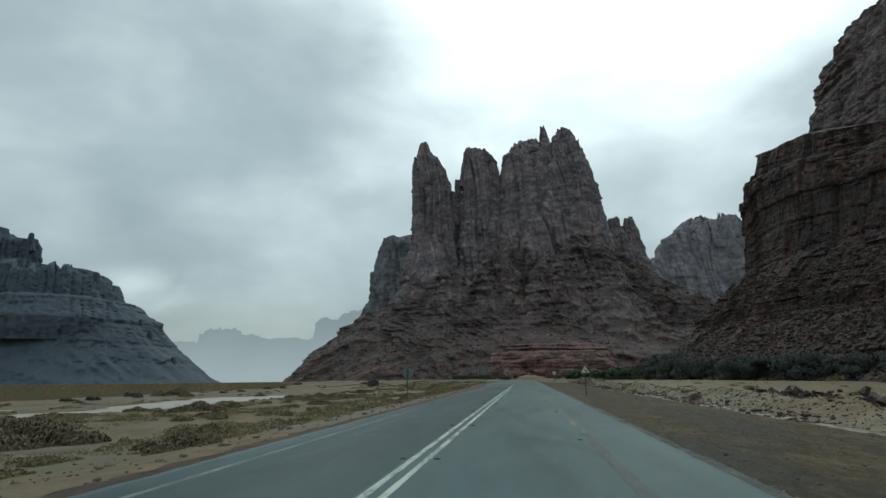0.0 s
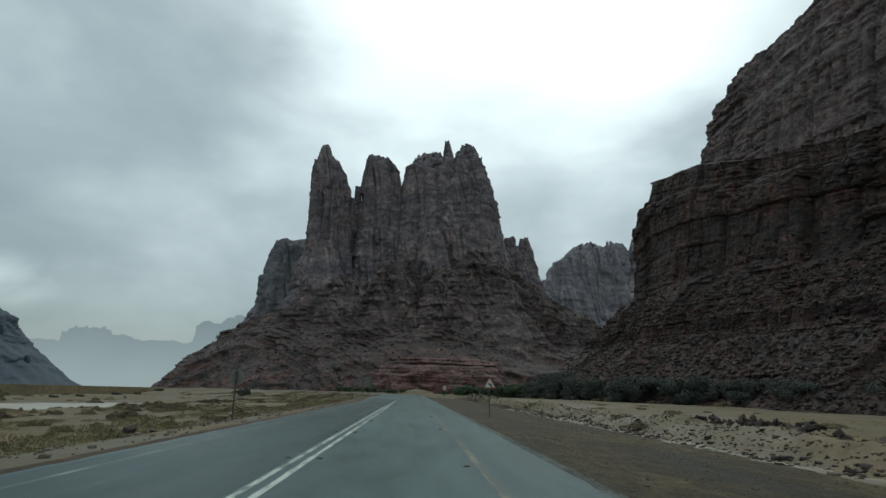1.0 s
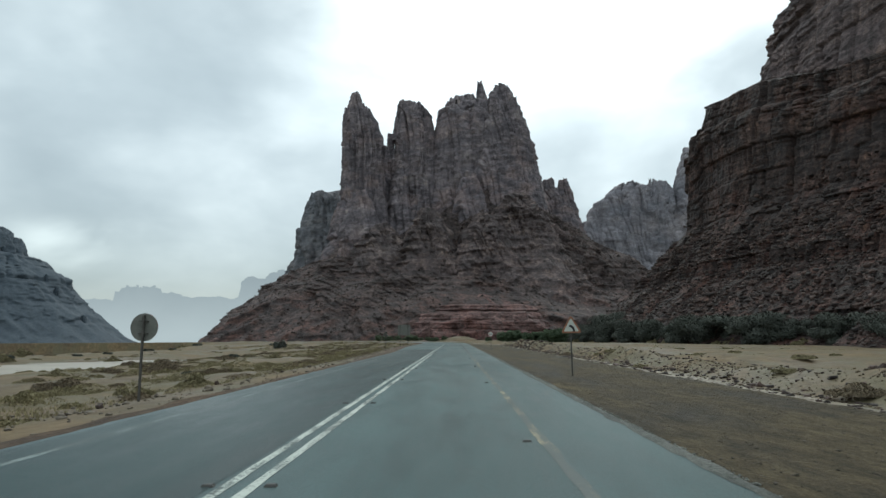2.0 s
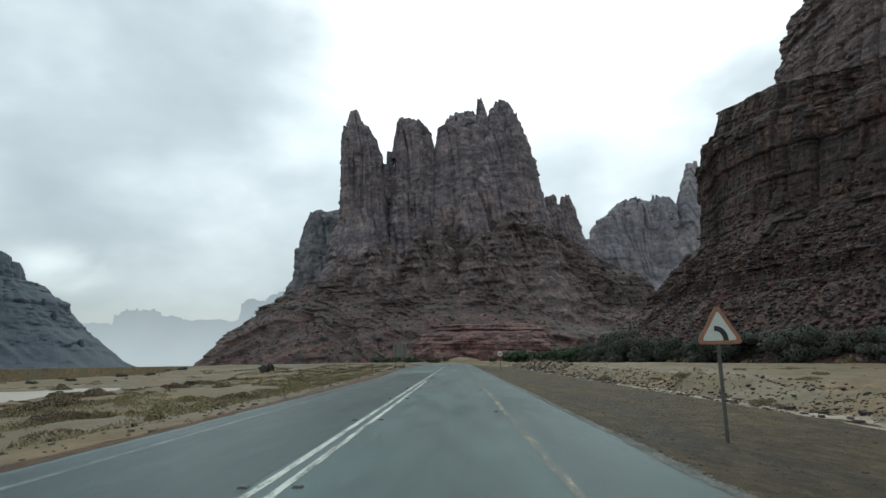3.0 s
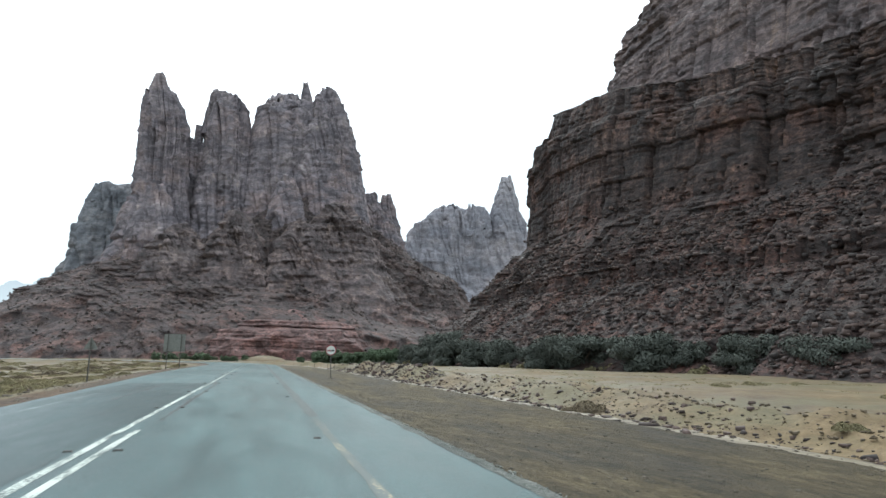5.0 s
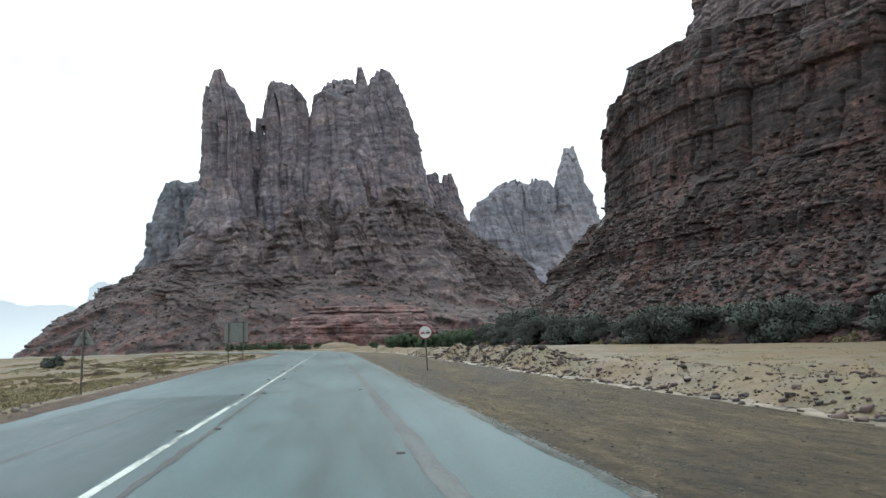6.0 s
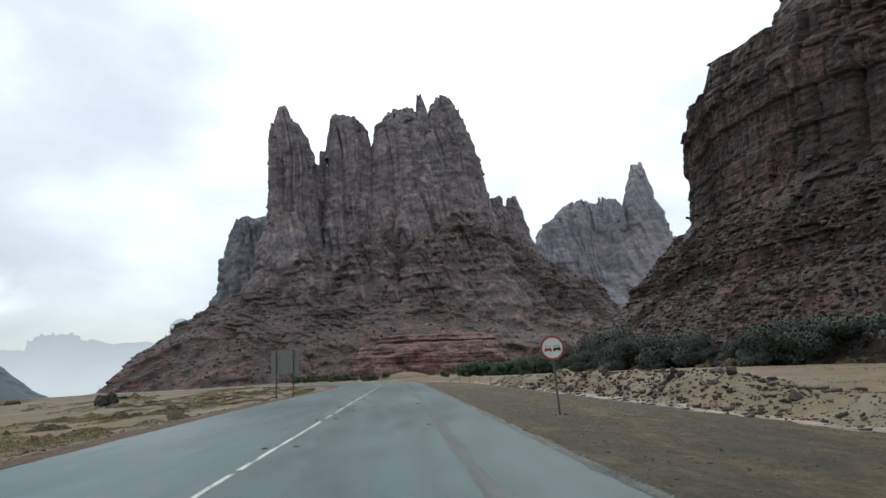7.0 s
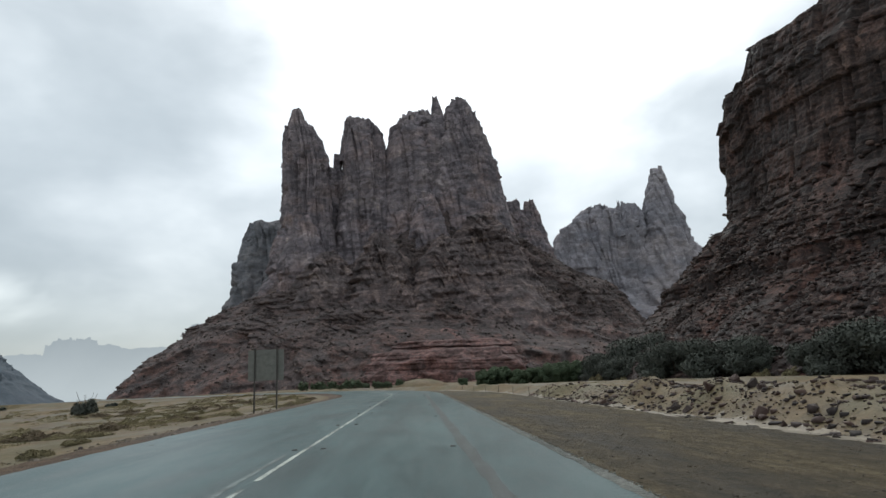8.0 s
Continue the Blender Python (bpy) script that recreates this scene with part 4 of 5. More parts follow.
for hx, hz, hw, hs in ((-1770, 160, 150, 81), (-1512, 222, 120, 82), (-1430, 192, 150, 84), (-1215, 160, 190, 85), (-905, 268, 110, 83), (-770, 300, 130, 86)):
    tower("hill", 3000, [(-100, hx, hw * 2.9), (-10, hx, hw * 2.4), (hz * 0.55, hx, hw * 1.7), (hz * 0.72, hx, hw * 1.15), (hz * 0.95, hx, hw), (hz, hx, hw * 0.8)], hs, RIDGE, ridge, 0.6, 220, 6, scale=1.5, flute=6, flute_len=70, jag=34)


# ---- loose blocks on the slopes ----
def rocks_on(P, n, zmin, zmax, small, large, seed, keep=None):
    rng = np.random.default_rng(seed)
    v = P.reshape(-1, 3)
    v = v[(v[:, 2] > zmin) & (v[:, 2] < zmax)]
    if keep is not None:
        v = v[keep(v)]
    v = v[rng.integers(0, len(v), n)]
    size = small * (large / small) ** (rng.random(n) ** 2.6)
    return np.column_stack([v + rng.normal(0, 0.3, v.shape) * size[:, None], size])


def block_material(name, lo, mid, hi):
    m, nt, bsdf, pos = start(name)
    isl = nd(nt, "ShaderNodeNewGeometry").outputs["Random Per Island"]
    n = noise_tex(nt, pos, 2.5, 6.0, 0.7)
    f = math_node(nt, "ADD", math_node(nt, "MULTIPLY", isl, 0.7), math_node(nt, "MULTIPLY", n, 0.3))
    nt.links.new(ramp(nt, f, [(0.15, col(*lo)), (0.5, col(*mid)), (0.95, col(*hi))]), bsdf.inputs["Base Color"])
    bsdf.inputs["Roughness"].default_value = 0.8
    bump(nt, bsdf, n, 0.35, 0.05)
    return m


RUBBLE = block_material("loose_sandstone_blocks", (0.014, 0.009, 0.008), (0.036, 0.023, 0.020), (0.112, 0.072, 0.060))
RUBBLE_FAR = block_material("far_sandstone_blocks", (0.026, 0.020, 0.019), (0.062, 0.047, 0.043), (0.15, 0.115, 0.098))
talus = rocks_on(FACE, 42000, -1, 46, 0.18, 1.35, 5, lambda v: (v[:, 1] > 110) & (v[:, 0] < 150))
near = np.argsort(np.hypot(talus[:, 0] - 60, (talus[:, 1] - 190) * 0.5) - 6 * talus[:, 3])[:280]
near_blocks = talus[near]
talus = np.delete(talus, near, axis=0)
tagged(scatter_blocks("rubble", talus, RUBBLE, east_cliff, 6, "fallen angular blocks strewn over the lower slope"), kind="stuff")
ledges = rocks_on(FACE, 1500, 42, 60, 0.35, 1.5, 15, lambda v: (v[:, 1] > 150) & (v[:, 0] < 150))
tagged(scatter_blocks("ledge_rubble", ledges, RUBBLE, east_cliff, 16, "broken blocks lying on the ledges"), kind="stuff")
scree = rocks_on(MAIN_SLOPE, 16000, 0, 170, 0.6, 2.6, 7, lambda v: v[:, 1] < 980)
tagged(scatter_blocks("rubble", scree, RUBBLE_FAR, massif, 8, "blocks fallen from the pinnacles"), kind="stuff")


# ---- plants ----
def leaf_material(name, lo, hi):
    m, nt, bsdf, pos = start(name)
    isl = nd(nt, "ShaderNodeNewGeometry").outputs["Random Per Island"]
    n = noise_tex(nt, pos, 0.9, 3.0)
    f = math_node(nt, "ADD", math_node(nt, "MULTIPLY", isl, 0.6), math_node(nt, "MULTIPLY", n, 0.4))
    nt.links.new(ramp(nt, f, [(0.2, col(*lo)), (0.85, col(*hi))]), bsdf.inputs["Base Color"])
    bsdf.inputs["Roughness"].default_value = 0.7
    bsdf.inputs["Specular IOR Level"].default_value = 0.05
    return m


ACACIA = leaf_material("dusty_acacia_leaves", (0.072, 0.080, 0.070), (0.108, 0.117, 0.100))
FRESH = leaf_material("fresh_green_leaves", (0.075, 0.105, 0.066), (0.125, 0.165, 0.100))
OLIVE = leaf_material("olive_shrub_leaves", (0.130, 0.118, 0.068), (0.31, 0.268, 0.158))
BROWN = leaf_material("dry_brown_shrub_twigs", (0.095, 0.076, 0.053), (0.25, 0.200, 0.138))
STRAW = leaf_material("dry_straw_grass", (0.15, 0.132, 0.078), (0.37, 0.318, 0.19))
BARK = plain("grey_brown_bark", (0.09, 0.07, 0.055), 0.9, 0, 0.2, 5, 0.02)


def leaves_mesh(centres, size, rng, stretch=1.6, outward=None):
    n = len(centres)
    a = rng.normal(0, 1, (n, 3))
    a /= np.linalg.norm(a, axis=1)[:, None]
    b = np.cross(a, rng.normal(0, 1, (n, 3)))
    b /= np.linalg.norm(b, axis=1)[:, None]
    s = size * rng.uniform(0.6, 1.4, n)[:, None]
    if outward is not None:
        b = np.where((np.cross(a, b) * outward).sum(axis=1)[:, None] > 0, -b, b)
    v = np.stack([centres - a * s * stretch * 0.5, centres + b * s * 0.45, centres + a * s * stretch * 0.5, centres - b * s * 0.45], 1)
    return v.reshape(-1, 3), np.arange(n * 4).reshape(n, 4)


def quads(name, v, q, material, parent=None, label="", normals=None):
    me = bpy.data.meshes.new(name)
    me.vertices.add(len(v))
    me.vertices.foreach_set("co", np.ascontiguousarray(v, dtype=np.float32).reshape(-1))
    me.loops.add(q.size)
    me.loops.foreach_set("vertex_index", q.reshape(-1).astype(np.int32))
    me.polygons.add(len(q))
    me.polygons.foreach_set("loop_start", np.arange(0, q.size, q.shape[1], dtype=np.int32))
    me.update(calc_edges=True)
    if normals is not None:
        me.shade_smooth()
        me.normals_split_custom_set_from_vertices(normals)
    me.materials.append(material)
    ob = new(name, me)
    if parent is not None:
        ob.parent = parent
    if label:
        ob["label"] = label
    return ob


def limb(bm, a, b, r0, r1, sides=6):
    a, b = Vector(a), Vector(b)
    rot = (b - a).to_track_quat("Z", "Y").to_matrix().to_4x4()
    m = Matrix.Translation((a + b) / 2) @ rot
    bmesh.ops.create_cone(bm, cap_ends=True, segments=sides, radius1=r0, radius2=r1, depth=(b - a).length, matrix=m)


def tree(seed, width, height, material, label, category="tree", leaves=32000, leaf=0.19):
    rng = np.random.default_rng(seed)
    root = thing("acacia_tree", label, category, group="trees along the foot of the cliff")
    bm = bmesh.new()
    tips = []
    for k in range(5):
        ang = k * 2 * math.pi / 5 + rng.uniform(-0.4, 0.4)
        r1, h1 = width * rng.uniform(0.1, 0.16), height * rng.uniform(0.22, 0.34)
        r2, h2 = width * rng.uniform(0.26, 0.40), height * rng.uniform(0.5, 0.72)
        p0, p1, p2 = (0, 0, -0.4), (r1 * math.cos(ang), r1 * math.sin(ang), h1), (r2 * math.cos(ang + 0.2), r2 * math.sin(ang + 0.2), h2)
        limb(bm, p0, p1, 0.16, 0.11)
        limb(bm, p1, p2, 0.11, 0.04)
        tips.append(p2)
    part("trunk", bm, BARK, root, "forked grey trunk")
    lobes = [(*t[:2], t[2], rng.uniform(0.16, 0.24) * width, rng.uniform(0.16, 0.26) * height) for t in tips]
    for k in range(24):
        ang, rr = rng.uniform(0, 2 * math.pi), width * 0.46 * math.sqrt(rng.random())
        lobes.append((rr * math.cos(ang), rr * math.sin(ang), height * rng.uniform(0.12, 0.8) * (1 - 0.6 * (rr / width) ** 1.2), width * rng.uniform(0.13, 0.21), height * rng.uniform(0.13, 0.22)))
    lobes = np.array(lobes)
    pick = rng.choice(len(lobes), leaves, p=(lobes[:, 3] ** 2) / (lobes[:, 3] ** 2).sum())
    d = rng.normal(0, 1, (leaves, 3))
    d /= np.linalg.norm(d, axis=1)[:, None]
    d *= (rng.random(leaves) ** 0.35)[:, None]
    c = lobes[pick, :3] + d * np.column_stack([lobes[pick, 3], lobes[pick, 3], lobes[pick, 4]])
    c[:, 2] = np.maximum(c[:, 2], 0.15)
    out = d + (0, 0, 0.35) + 0.25 * rng.normal(0, 1, d.shape)
    out /= np.linalg.norm(out, axis=1)[:, None]
    v, q = leaves_mesh(c, leaf, rng, 1.2, out)
    quads("crown", v, q, material, root, "dense small-leaved crown", np.repeat(out, 4, 0))
    return root


def put(root, x, y, turn, scale, dz=-0.1, tall=1.0):
    z = float(ground_z(x, y)) + dz
    return pose(x, y, z, 0, 0, turn) @ Matrix.Diagonal((scale, scale, scale * tall, 1))


rng = np.random.default_rng(77)
kinds = [tree(101, 9.0, 6.6, ACACIA, "dusty dark-green acacia tree at the cliff foot"), tree(102, 10.5, 5.6, ACACIA, "broad grey-green acacia thicket at the cliff foot"), tree(103, 8.0, 6.8, ACACIA, "bushy dark acacia below the rock slope")]
spots = []
for x, y, s in ((63, 340, 1.9), (70, 348, 2.3), (58, 352, 1.5), (76, 337, 2.0), (62, 324, 0.9), (64, 297, 1.25), (66, 289, 1.3), (69, 269, 1.15), (71, 262, 0.9), (76, 236, 1.2), (79, 228, 1.2), (82, 222, 0.8), (73.5, 243, 0.9), (84, 209, 1.2), (88, 200, 1.2), (93, 186, 1.1), (97, 170, 1.0), (69, 313, 1.0), (103, 150, 1.0)):
    spots.append((x, y, rng.uniform(0, 360), 0.82 * s))
first = [True] * 3
for i, (x, y, a, s) in enumerate(spots):
    k = i % 3
    m = put(kinds[k], x, y, a, s)
    if first[k]:
        kinds[k].matrix_basis = m
        first[k] = False
    else:
        copy_thing(kinds[k], m)
green = tree(111, 7, 6.5, FRESH, "fresh green tree beside the road bend", leaf=0.2)
green["group"] = "green trees beside the road bend"
green.matrix_basis = put(green, 24, 352, 20, 1.0)
for x, y, a, s in ((30, 356, 80, 1.15), (36, 349, 140, 0.9), (17, 362, 200, 0.5), (41, 352, 260, 1.0), (47, 346, 75, 1.2), (53, 350, 20, 1.3)):
    copy_thing(green, put(green, x, y, a, s))
reed = tree(112, 3.4, 4.2, FRESH, "clump of green reeds beyond the road bend", "shrub", leaves=2200, leaf=0.25)
reed.name, reed["group"] = "reed_clump", "reeds beyond the road bend"
reed.matrix_basis = put(reed, -6, 372, 0, 1.0)
for k in range(13):
    copy_thing(reed, put(reed, -10 - 2.6 * k + rng.uniform(-0.8, 0.8), 372 + rng.uniform(-5, 5), 40 * k, rng.uniform(0.65, 1.15)))


def shrub(seed, width, height, material, label, group, leaves=800, leaf=0.08, name="shrub"):
    r = np.random.default_rng(seed)
    root = thing(name, label, "shrub", group=group)
    bm = bmesh.new()
    for k in range(7):
        a = k * 0.9 + r.uniform(0, 0.5)
        limb(bm, (0, 0, -0.08), (0.36 * width * math.cos(a), 0.36 * width * math.sin(a), height * r.uniform(0.5, 0.8)), 0.025, 0.008, 4)
    part("stems", bm, BARK, root)
    n = 9
    ang, out = r.uniform(0, 2 * math.pi, n), np.sqrt(r.random(n)) * 0.36 * width
    lobe_r, lobe_h = width * r.uniform(0.13, 0.24, n), height * r.uniform(0.4, 1.0, n) * (1 - 0.5 * out / (0.36 * width))
    pick = r.choice(n, leaves, p=lobe_r ** 2 / (lobe_r ** 2).sum())
    a, q = r.uniform(0, 2 * math.pi, leaves), np.sqrt(r.random(leaves))
    top = lobe_h[pick] * np.sqrt(1 - 0.92 * q ** 2)
    c = np.column_stack([out[pick] * np.cos(ang[pick]) + lobe_r[pick] * q * np.cos(a), out[pick] * np.sin(ang[pick]) + lobe_r[pick] * q * np.sin(a), 0.02 + top * (1 - 0.8 * r.random(leaves) ** 2)])
    way = np.column_stack([q * np.cos(a), q * np.sin(a), 0.5 + 0 * a]) + 0.3 * r.normal(0, 1, (leaves, 3))
    way /= np.linalg.norm(way, axis=1)[:, None]
    v, q = leaves_mesh(c, leaf, r, 2.2, way)
    quads("foliage", v, q, material, root, "", np.repeat(way, 4, 0))
    return root


plain_kinds = [shrub(121, 2.4, 0.72, OLIVE, "low olive-grey desert shrub on the sand", "shrubs on the flood plain", 6000, 0.045), shrub(122, 3.2, 0.66, BROWN, "flattened dry brown desert shrub on the sand", "shrubs on the flood plain", 8000, 0.045),
               shrub(123, 1.9, 0.8, OLIVE, "rounded olive desert shrub on the sand", "shrubs on the flood plain", 5000, 0.045), shrub(124, 2.8, 0.6, STRAW, "straw-coloured dry grass hummock on the sand", "shrubs on the flood plain", 7000, 0.045)]
rng = np.random.default_rng(31)
used = [False] * 4


def place_kind(pool, flags, k, m):
    if not flags[k]:
        pool[k].matrix_basis, flags[k] = m, True
        return pool[k]
    return copy_thing(pool[k], m)


for i in range(285):
    y = rng.uniform(14, 260)
    s = float(left_edge(y)) - 4.2 - (38 * rng.random() ** 1.2 if i % 5 else 74 + 22 * rng.random())
    x = LINE_X + s - (0 if y < 205 else (y - 205) ** 2 / 280)
    if float(ground_z(x, y)) < -2.68:
        continue
    k = int(rng.choice(4, p=(0.36, 0.2, 0.14, 0.3)))
    place_kind(plain_kinds, used, k, put(None, x, y, rng.uniform(0, 360), rng.uniform(0.5, 1.15), -0.03))
for x, y, s in ((-29, 96, 1.5), (-33, 60, 1.7), (-26, 30, 1.6), (-23, 28, 1.7), (-30, 33, 1.5), (-40, 118, 1.6), (-70, 160, 2.4), (-92, 150, 2.8), (-110, 190, 3.2), (-84, 148, 2.6), (-75, 300, 2.6), (-130, 330, 3.4)):
    place_kind(plain_kinds, used, 2 if s > 2 else 1, put(None, x, y, 33 * s, s, -0.03, 1.0 if s < 4 else 1.1))
bush = shrub(131, 1.7, 1.15, ACACIA, "dark green rounded bush on the sand plain", "dark bushes on the plain", 2600, 0.06, "bush")
bush.matrix_basis = put(None, -36, 134, 20, 1.0, -0.05)
for x, y, s in ((-63, 257, 3.01), (-96, 205, 1.6), (-128, 222, 2.0), (-104, 262, 1.8), (-132, 268, 2.4), (-150, 240, 2.4), (-78, 300, 2.2), (-118, 318, 2.6), (-20.6, 81, 0.75), (-42, 196, 1.0), (-44, 122, 0.7), (-94, 120, 1.7), (-97, 132, 2.2), (-92, 141, 1.5), (-99, 150, 2.6), (-95, 163, 1.9), (-101, 172, 2.4), (-93, 186, 1.6), (-98, 98, 1.8), (-100, 236, 2.0)):
    copy_thing(bush, put(None, x, y, 71 * s + y, s, -0.04, 0.75 if s < 3 else 1.6))
foot_bush = shrub(132, 3.4, 1.9, OLIVE, "yellow-green rounded bush at the cliff foot", "bushes at the cliff foot", 2600, 0.11, "bush")
foot_bush.matrix_basis = put(None, 72, 251, 20, 1.3, -0.05)
for x, y, s in ((69, 256, 0.9), (79.5, 217, 1.1), (76, 219, 0.7), (61, 318, 1.2), (66, 280, 0.8), (86, 192, 1.1), (57, 330, 1.3), (62, 304, 0.9)):
    copy_thing(foot_bush, put(None, x, y, 71 * s + y, s, -0.04))
bank_used = [True] * 4
for x, y, k, s in ((13.2, 89.5, 0, 0.9), (12.6, 107, 1, 0.7), (13.5, 96, 0, 0.6), (27, 84, 3, 1.1), (33, 110, 3, 0.9), (36, 95, 0, 0.8), (40, 128, 3, 1.0), (45, 100, 0, 1.0), (30, 120, 3, 0.8), (52, 135, 3, 1.1), (16, 148, 2, 0.6), (24, 141, 0, 0.7), (28, 60, 3, 1.0), (34, 72, 0, 0.8), (13, 55, 1, 0.7), (14, 62, 0, 0.7), (21, 90, 3, 0.7), (12.4, 78, 0, 0.8)):
    place_kind(plain_kinds, bank_used, k, put(None, x, y, 47 * s * k + y, s, -0.03))


def tufts(name, n, region, height, width, seed, label):
    r = np.random.default_rng(seed)
    V, Q = [], []
    pts = region(r, n)
    z = ground_z(pts[:, 0], pts[:, 1])
    ok = z > -2.68
    pts, z = pts[ok], z[ok]
    blades = 12
    m = len(pts)
    sc = r.uniform(0.5, 1.4, m)[:, None]
    a = r.uniform(0, 2 * math.pi, (m, blades))
    rad = width * sc * np.sqrt(r.random((m, blades)))
    lean = r.uniform(0.1, 0.5, (m, blades)) * height * sc
    hgt = height * sc * r.uniform(0.5, 1.1, (m, blades))
    bx, by = pts[:, :1] + rad * np.cos(a), pts[:, 1:] + rad * np.sin(a)
    t = a + r.normal(0, 0.9, a.shape)
    wx, wy = 0.035 * sc * np.sin(a), -0.035 * sc * np.cos(a)
    zz = z[:, None] - 0.03 + 0 * a
    tri = np.stack([np.stack([bx - wx, by - wy, zz], -1), np.stack([bx + wx, by + wy, zz], -1), np.stack([bx + lean * np.cos(t), by + lean * np.sin(t), zz + hgt], -1)], 2)
    v = tri.reshape(-1, 3)
    ob = quads(name, v, np.arange(len(v)).reshape(-1, 3), STRAW)
    return tagged(ob, label, "grass", kind="stuff")


def plain_region(r, n):
    y = r.uniform(10, 300, n * 3)
    s = left_edge(y) - 4.0 - 66 * r.random(n * 3) ** 1.35
    x = LINE_X + s - np.where(y < 205, 0, (y - 205) ** 2 / 280)
    keep = fbm(x / 5, y / 9, 0.3, 91, 3) > 0.06
    return np.column_stack([x, y])[keep][:n]


def field_region(r, n):
    y = r.uniform(30, 260, n * 3)
    x = LINE_X + 19 + 60 * r.random(n * 3)
    keep = fbm(x / 8, y / 8, 0.3, 92, 3) > 0.3
    return np.column_stack([x, y])[keep][:n]


def clumps(name, n, region, seed, material, label):
    """Low hummocks of twiggy desert scrub, many leaves to each."""
    r = np.random.default_rng(seed)
    p = region(r, n)
    z = ground_z(p[:, 0], p[:, 1])
    dry = z > -2.66
    p, z = p[dry], z[dry]
    m, k = len(p), 520
    w, hgt = r.uniform(0.3, 1.3, (m, 1)) ** 1.3, r.uniform(0.14, 0.42, (m, 1))
    a, q = r.uniform(0, 2 * math.pi, (m, k)), np.sqrt(r.random((m, k)))
    x = p[:, :1] + w * q * np.cos(a) * (1 + 0.3 * np.sin(2 * a + 9 * w))
    y = p[:, 1:] + 1.3 * w * q * np.sin(a)
    zz = z[:, None] + hgt * (1 - q ** 2) * r.random((m, k)) ** 0.5
    v, f = leaves_mesh(np.stack([x, y, zz], -1).reshape(-1, 3), 0.045, r, 2.2)
    return tagged(quads(name, v, f, material), label, "scrub", kind="stuff")


clumps("dry_scrub", 760, plain_region, 95, OLIVE, "low olive scrub hummocks on the flood plain")
clumps("straw_scrub", 420, plain_region, 97, STRAW, "pale straw-coloured scrub on the flood plain")
clumps("brown_scrub", 260, plain_region, 96, BROWN, "low dry brown scrub on the flood plain")
tufts("dry_grass", 14000, plain_region, 0.13, 0.45, 93, "tufts of dry straw grass on the flood plain")
tufts("field_grass", 2400, field_region, 0.14, 0.36, 94, "sparse dry grass on the sand field")


# ---- rocks on the sand bank ----
def stone_mesh(seed):
    """A weathered angular boulder: the hull of points strewn over a flattened block."""
    r = random.Random(seed)
    bm = bmesh.new()
    for k in range(16):
        d = Vector([r.gauss(0, 1) for a in range(3)]).normalized()
        m = max(abs(c) for c in d)
        d = d * (0.62 / m ** 0.6) * r.uniform(0.78, 1.0)
        bm.verts.new((d.x * 0.62, d.y * 0.52, d.z * 0.42))
    bmesh.ops.convex_hull(bm, input=bm.verts)
    for v in [v for v in bm.verts if not v.link_faces]:
        bm.verts.remove(v)
    me = bpy.data.meshes.new("boulder")
    bm.to_mesh(me)
    bm.free()
    return me


def stone_material(name, lo, hi):
    m, nt, bsdf, pos = start(name)
    rnd = nd(nt, "ShaderNodeObjectInfo").outputs["Random"]
    oc = nd(nt, "ShaderNodeTexCoord").outputs["Object"]
    n = noise_tex(nt, oc, 5.0, 6.0, 0.7)
    f = math_node(nt, "ADD", math_node(nt, "MULTIPLY", rnd, 0.55), math_node(nt, "MULTIPLY", n, 0.45))
    nt.links.new(ramp(nt, f, [(0.15, col(*lo)), (0.9, col(*hi))]), bsdf.inputs["Base Color"])
    bsdf.inputs["Roughness"].default_value = 0.75
    bump(nt, bsdf, n, 0.8, 0.05)
    return m


STONE = stone_material("dark_red_brown_stone", (0.013, 0.009, 0.008), (0.070, 0.038, 0.029))
stones = [stone_mesh(200 + k) for k in range(9)]
for me in stones:
    me.materials.append(STONE)
rng = np.random.default_rng(55)


def boulder(x, y, size, label, lift=0.0):
    ob = new("boulder", stones[int(rng.integers(0, 9))])
    z = float(ground_z(x, y)) + 0.10 * size + lift
    ob.matrix_basis = pose(x, y, z, rng.uniform(-60, 60), rng.uniform(-60, 60), rng.uniform(0, 360)) @ Matrix.Diagonal((size * rng.uniform(0.85, 1.2), size, size * rng.uniform(0.8, 1.3), 1))
    return tagged(ob, label, "boulder", group="rocks along the sand bank")


for i in range(100):
    y = float(np.clip(rng.normal(156, 9), 138, 178))
    s = rng.uniform(14.9, 21.5)
    boulder(LINE_X + s, y, 0.3 + 0.65 * rng.random() ** 2.2, "angular dark red-brown boulder heaped on the sand bank")
for px_, py_, n, r in ((22.8, 67.3, 22, 1.5), (22.6, 60.6, 20, 1.5), (25.0, 57.5, 10, 1.2), (20.2, 52.5, 12, 1.6), (18.6, 47.0, 10, 1.5), (17.6, 41.5, 10, 1.6), (17.0, 36.0, 8, 1.5)):
    for k in range(n):
        dx, dy = rng.normal(0, 0.42 * r), rng.normal(0, 0.5 * r)
        boulder(px_ + dx, py_ + dy, 0.5 + 0.7 * rng.random() ** 2, "dark weathered rock in a pile on the sand", 0.45 * r * max(0.0, 1 - math.hypot(dx, dy) / (0.8 * r)))
for i in range(24):
    boulder(LINE_X + rng.uniform(15.2, 21), rng.uniform(40, 130), 0.14 + 0.3 * rng.random() ** 2, "dark weathered rock half sunk in the sand bank")
for i in range(28):
    boulder(LINE_X + rng.uniform(14.6, 24), rng.uniform(76, 128), 0.12 + 0.24 * rng.random() ** 2, "small dark rock on the sandy bank slope")
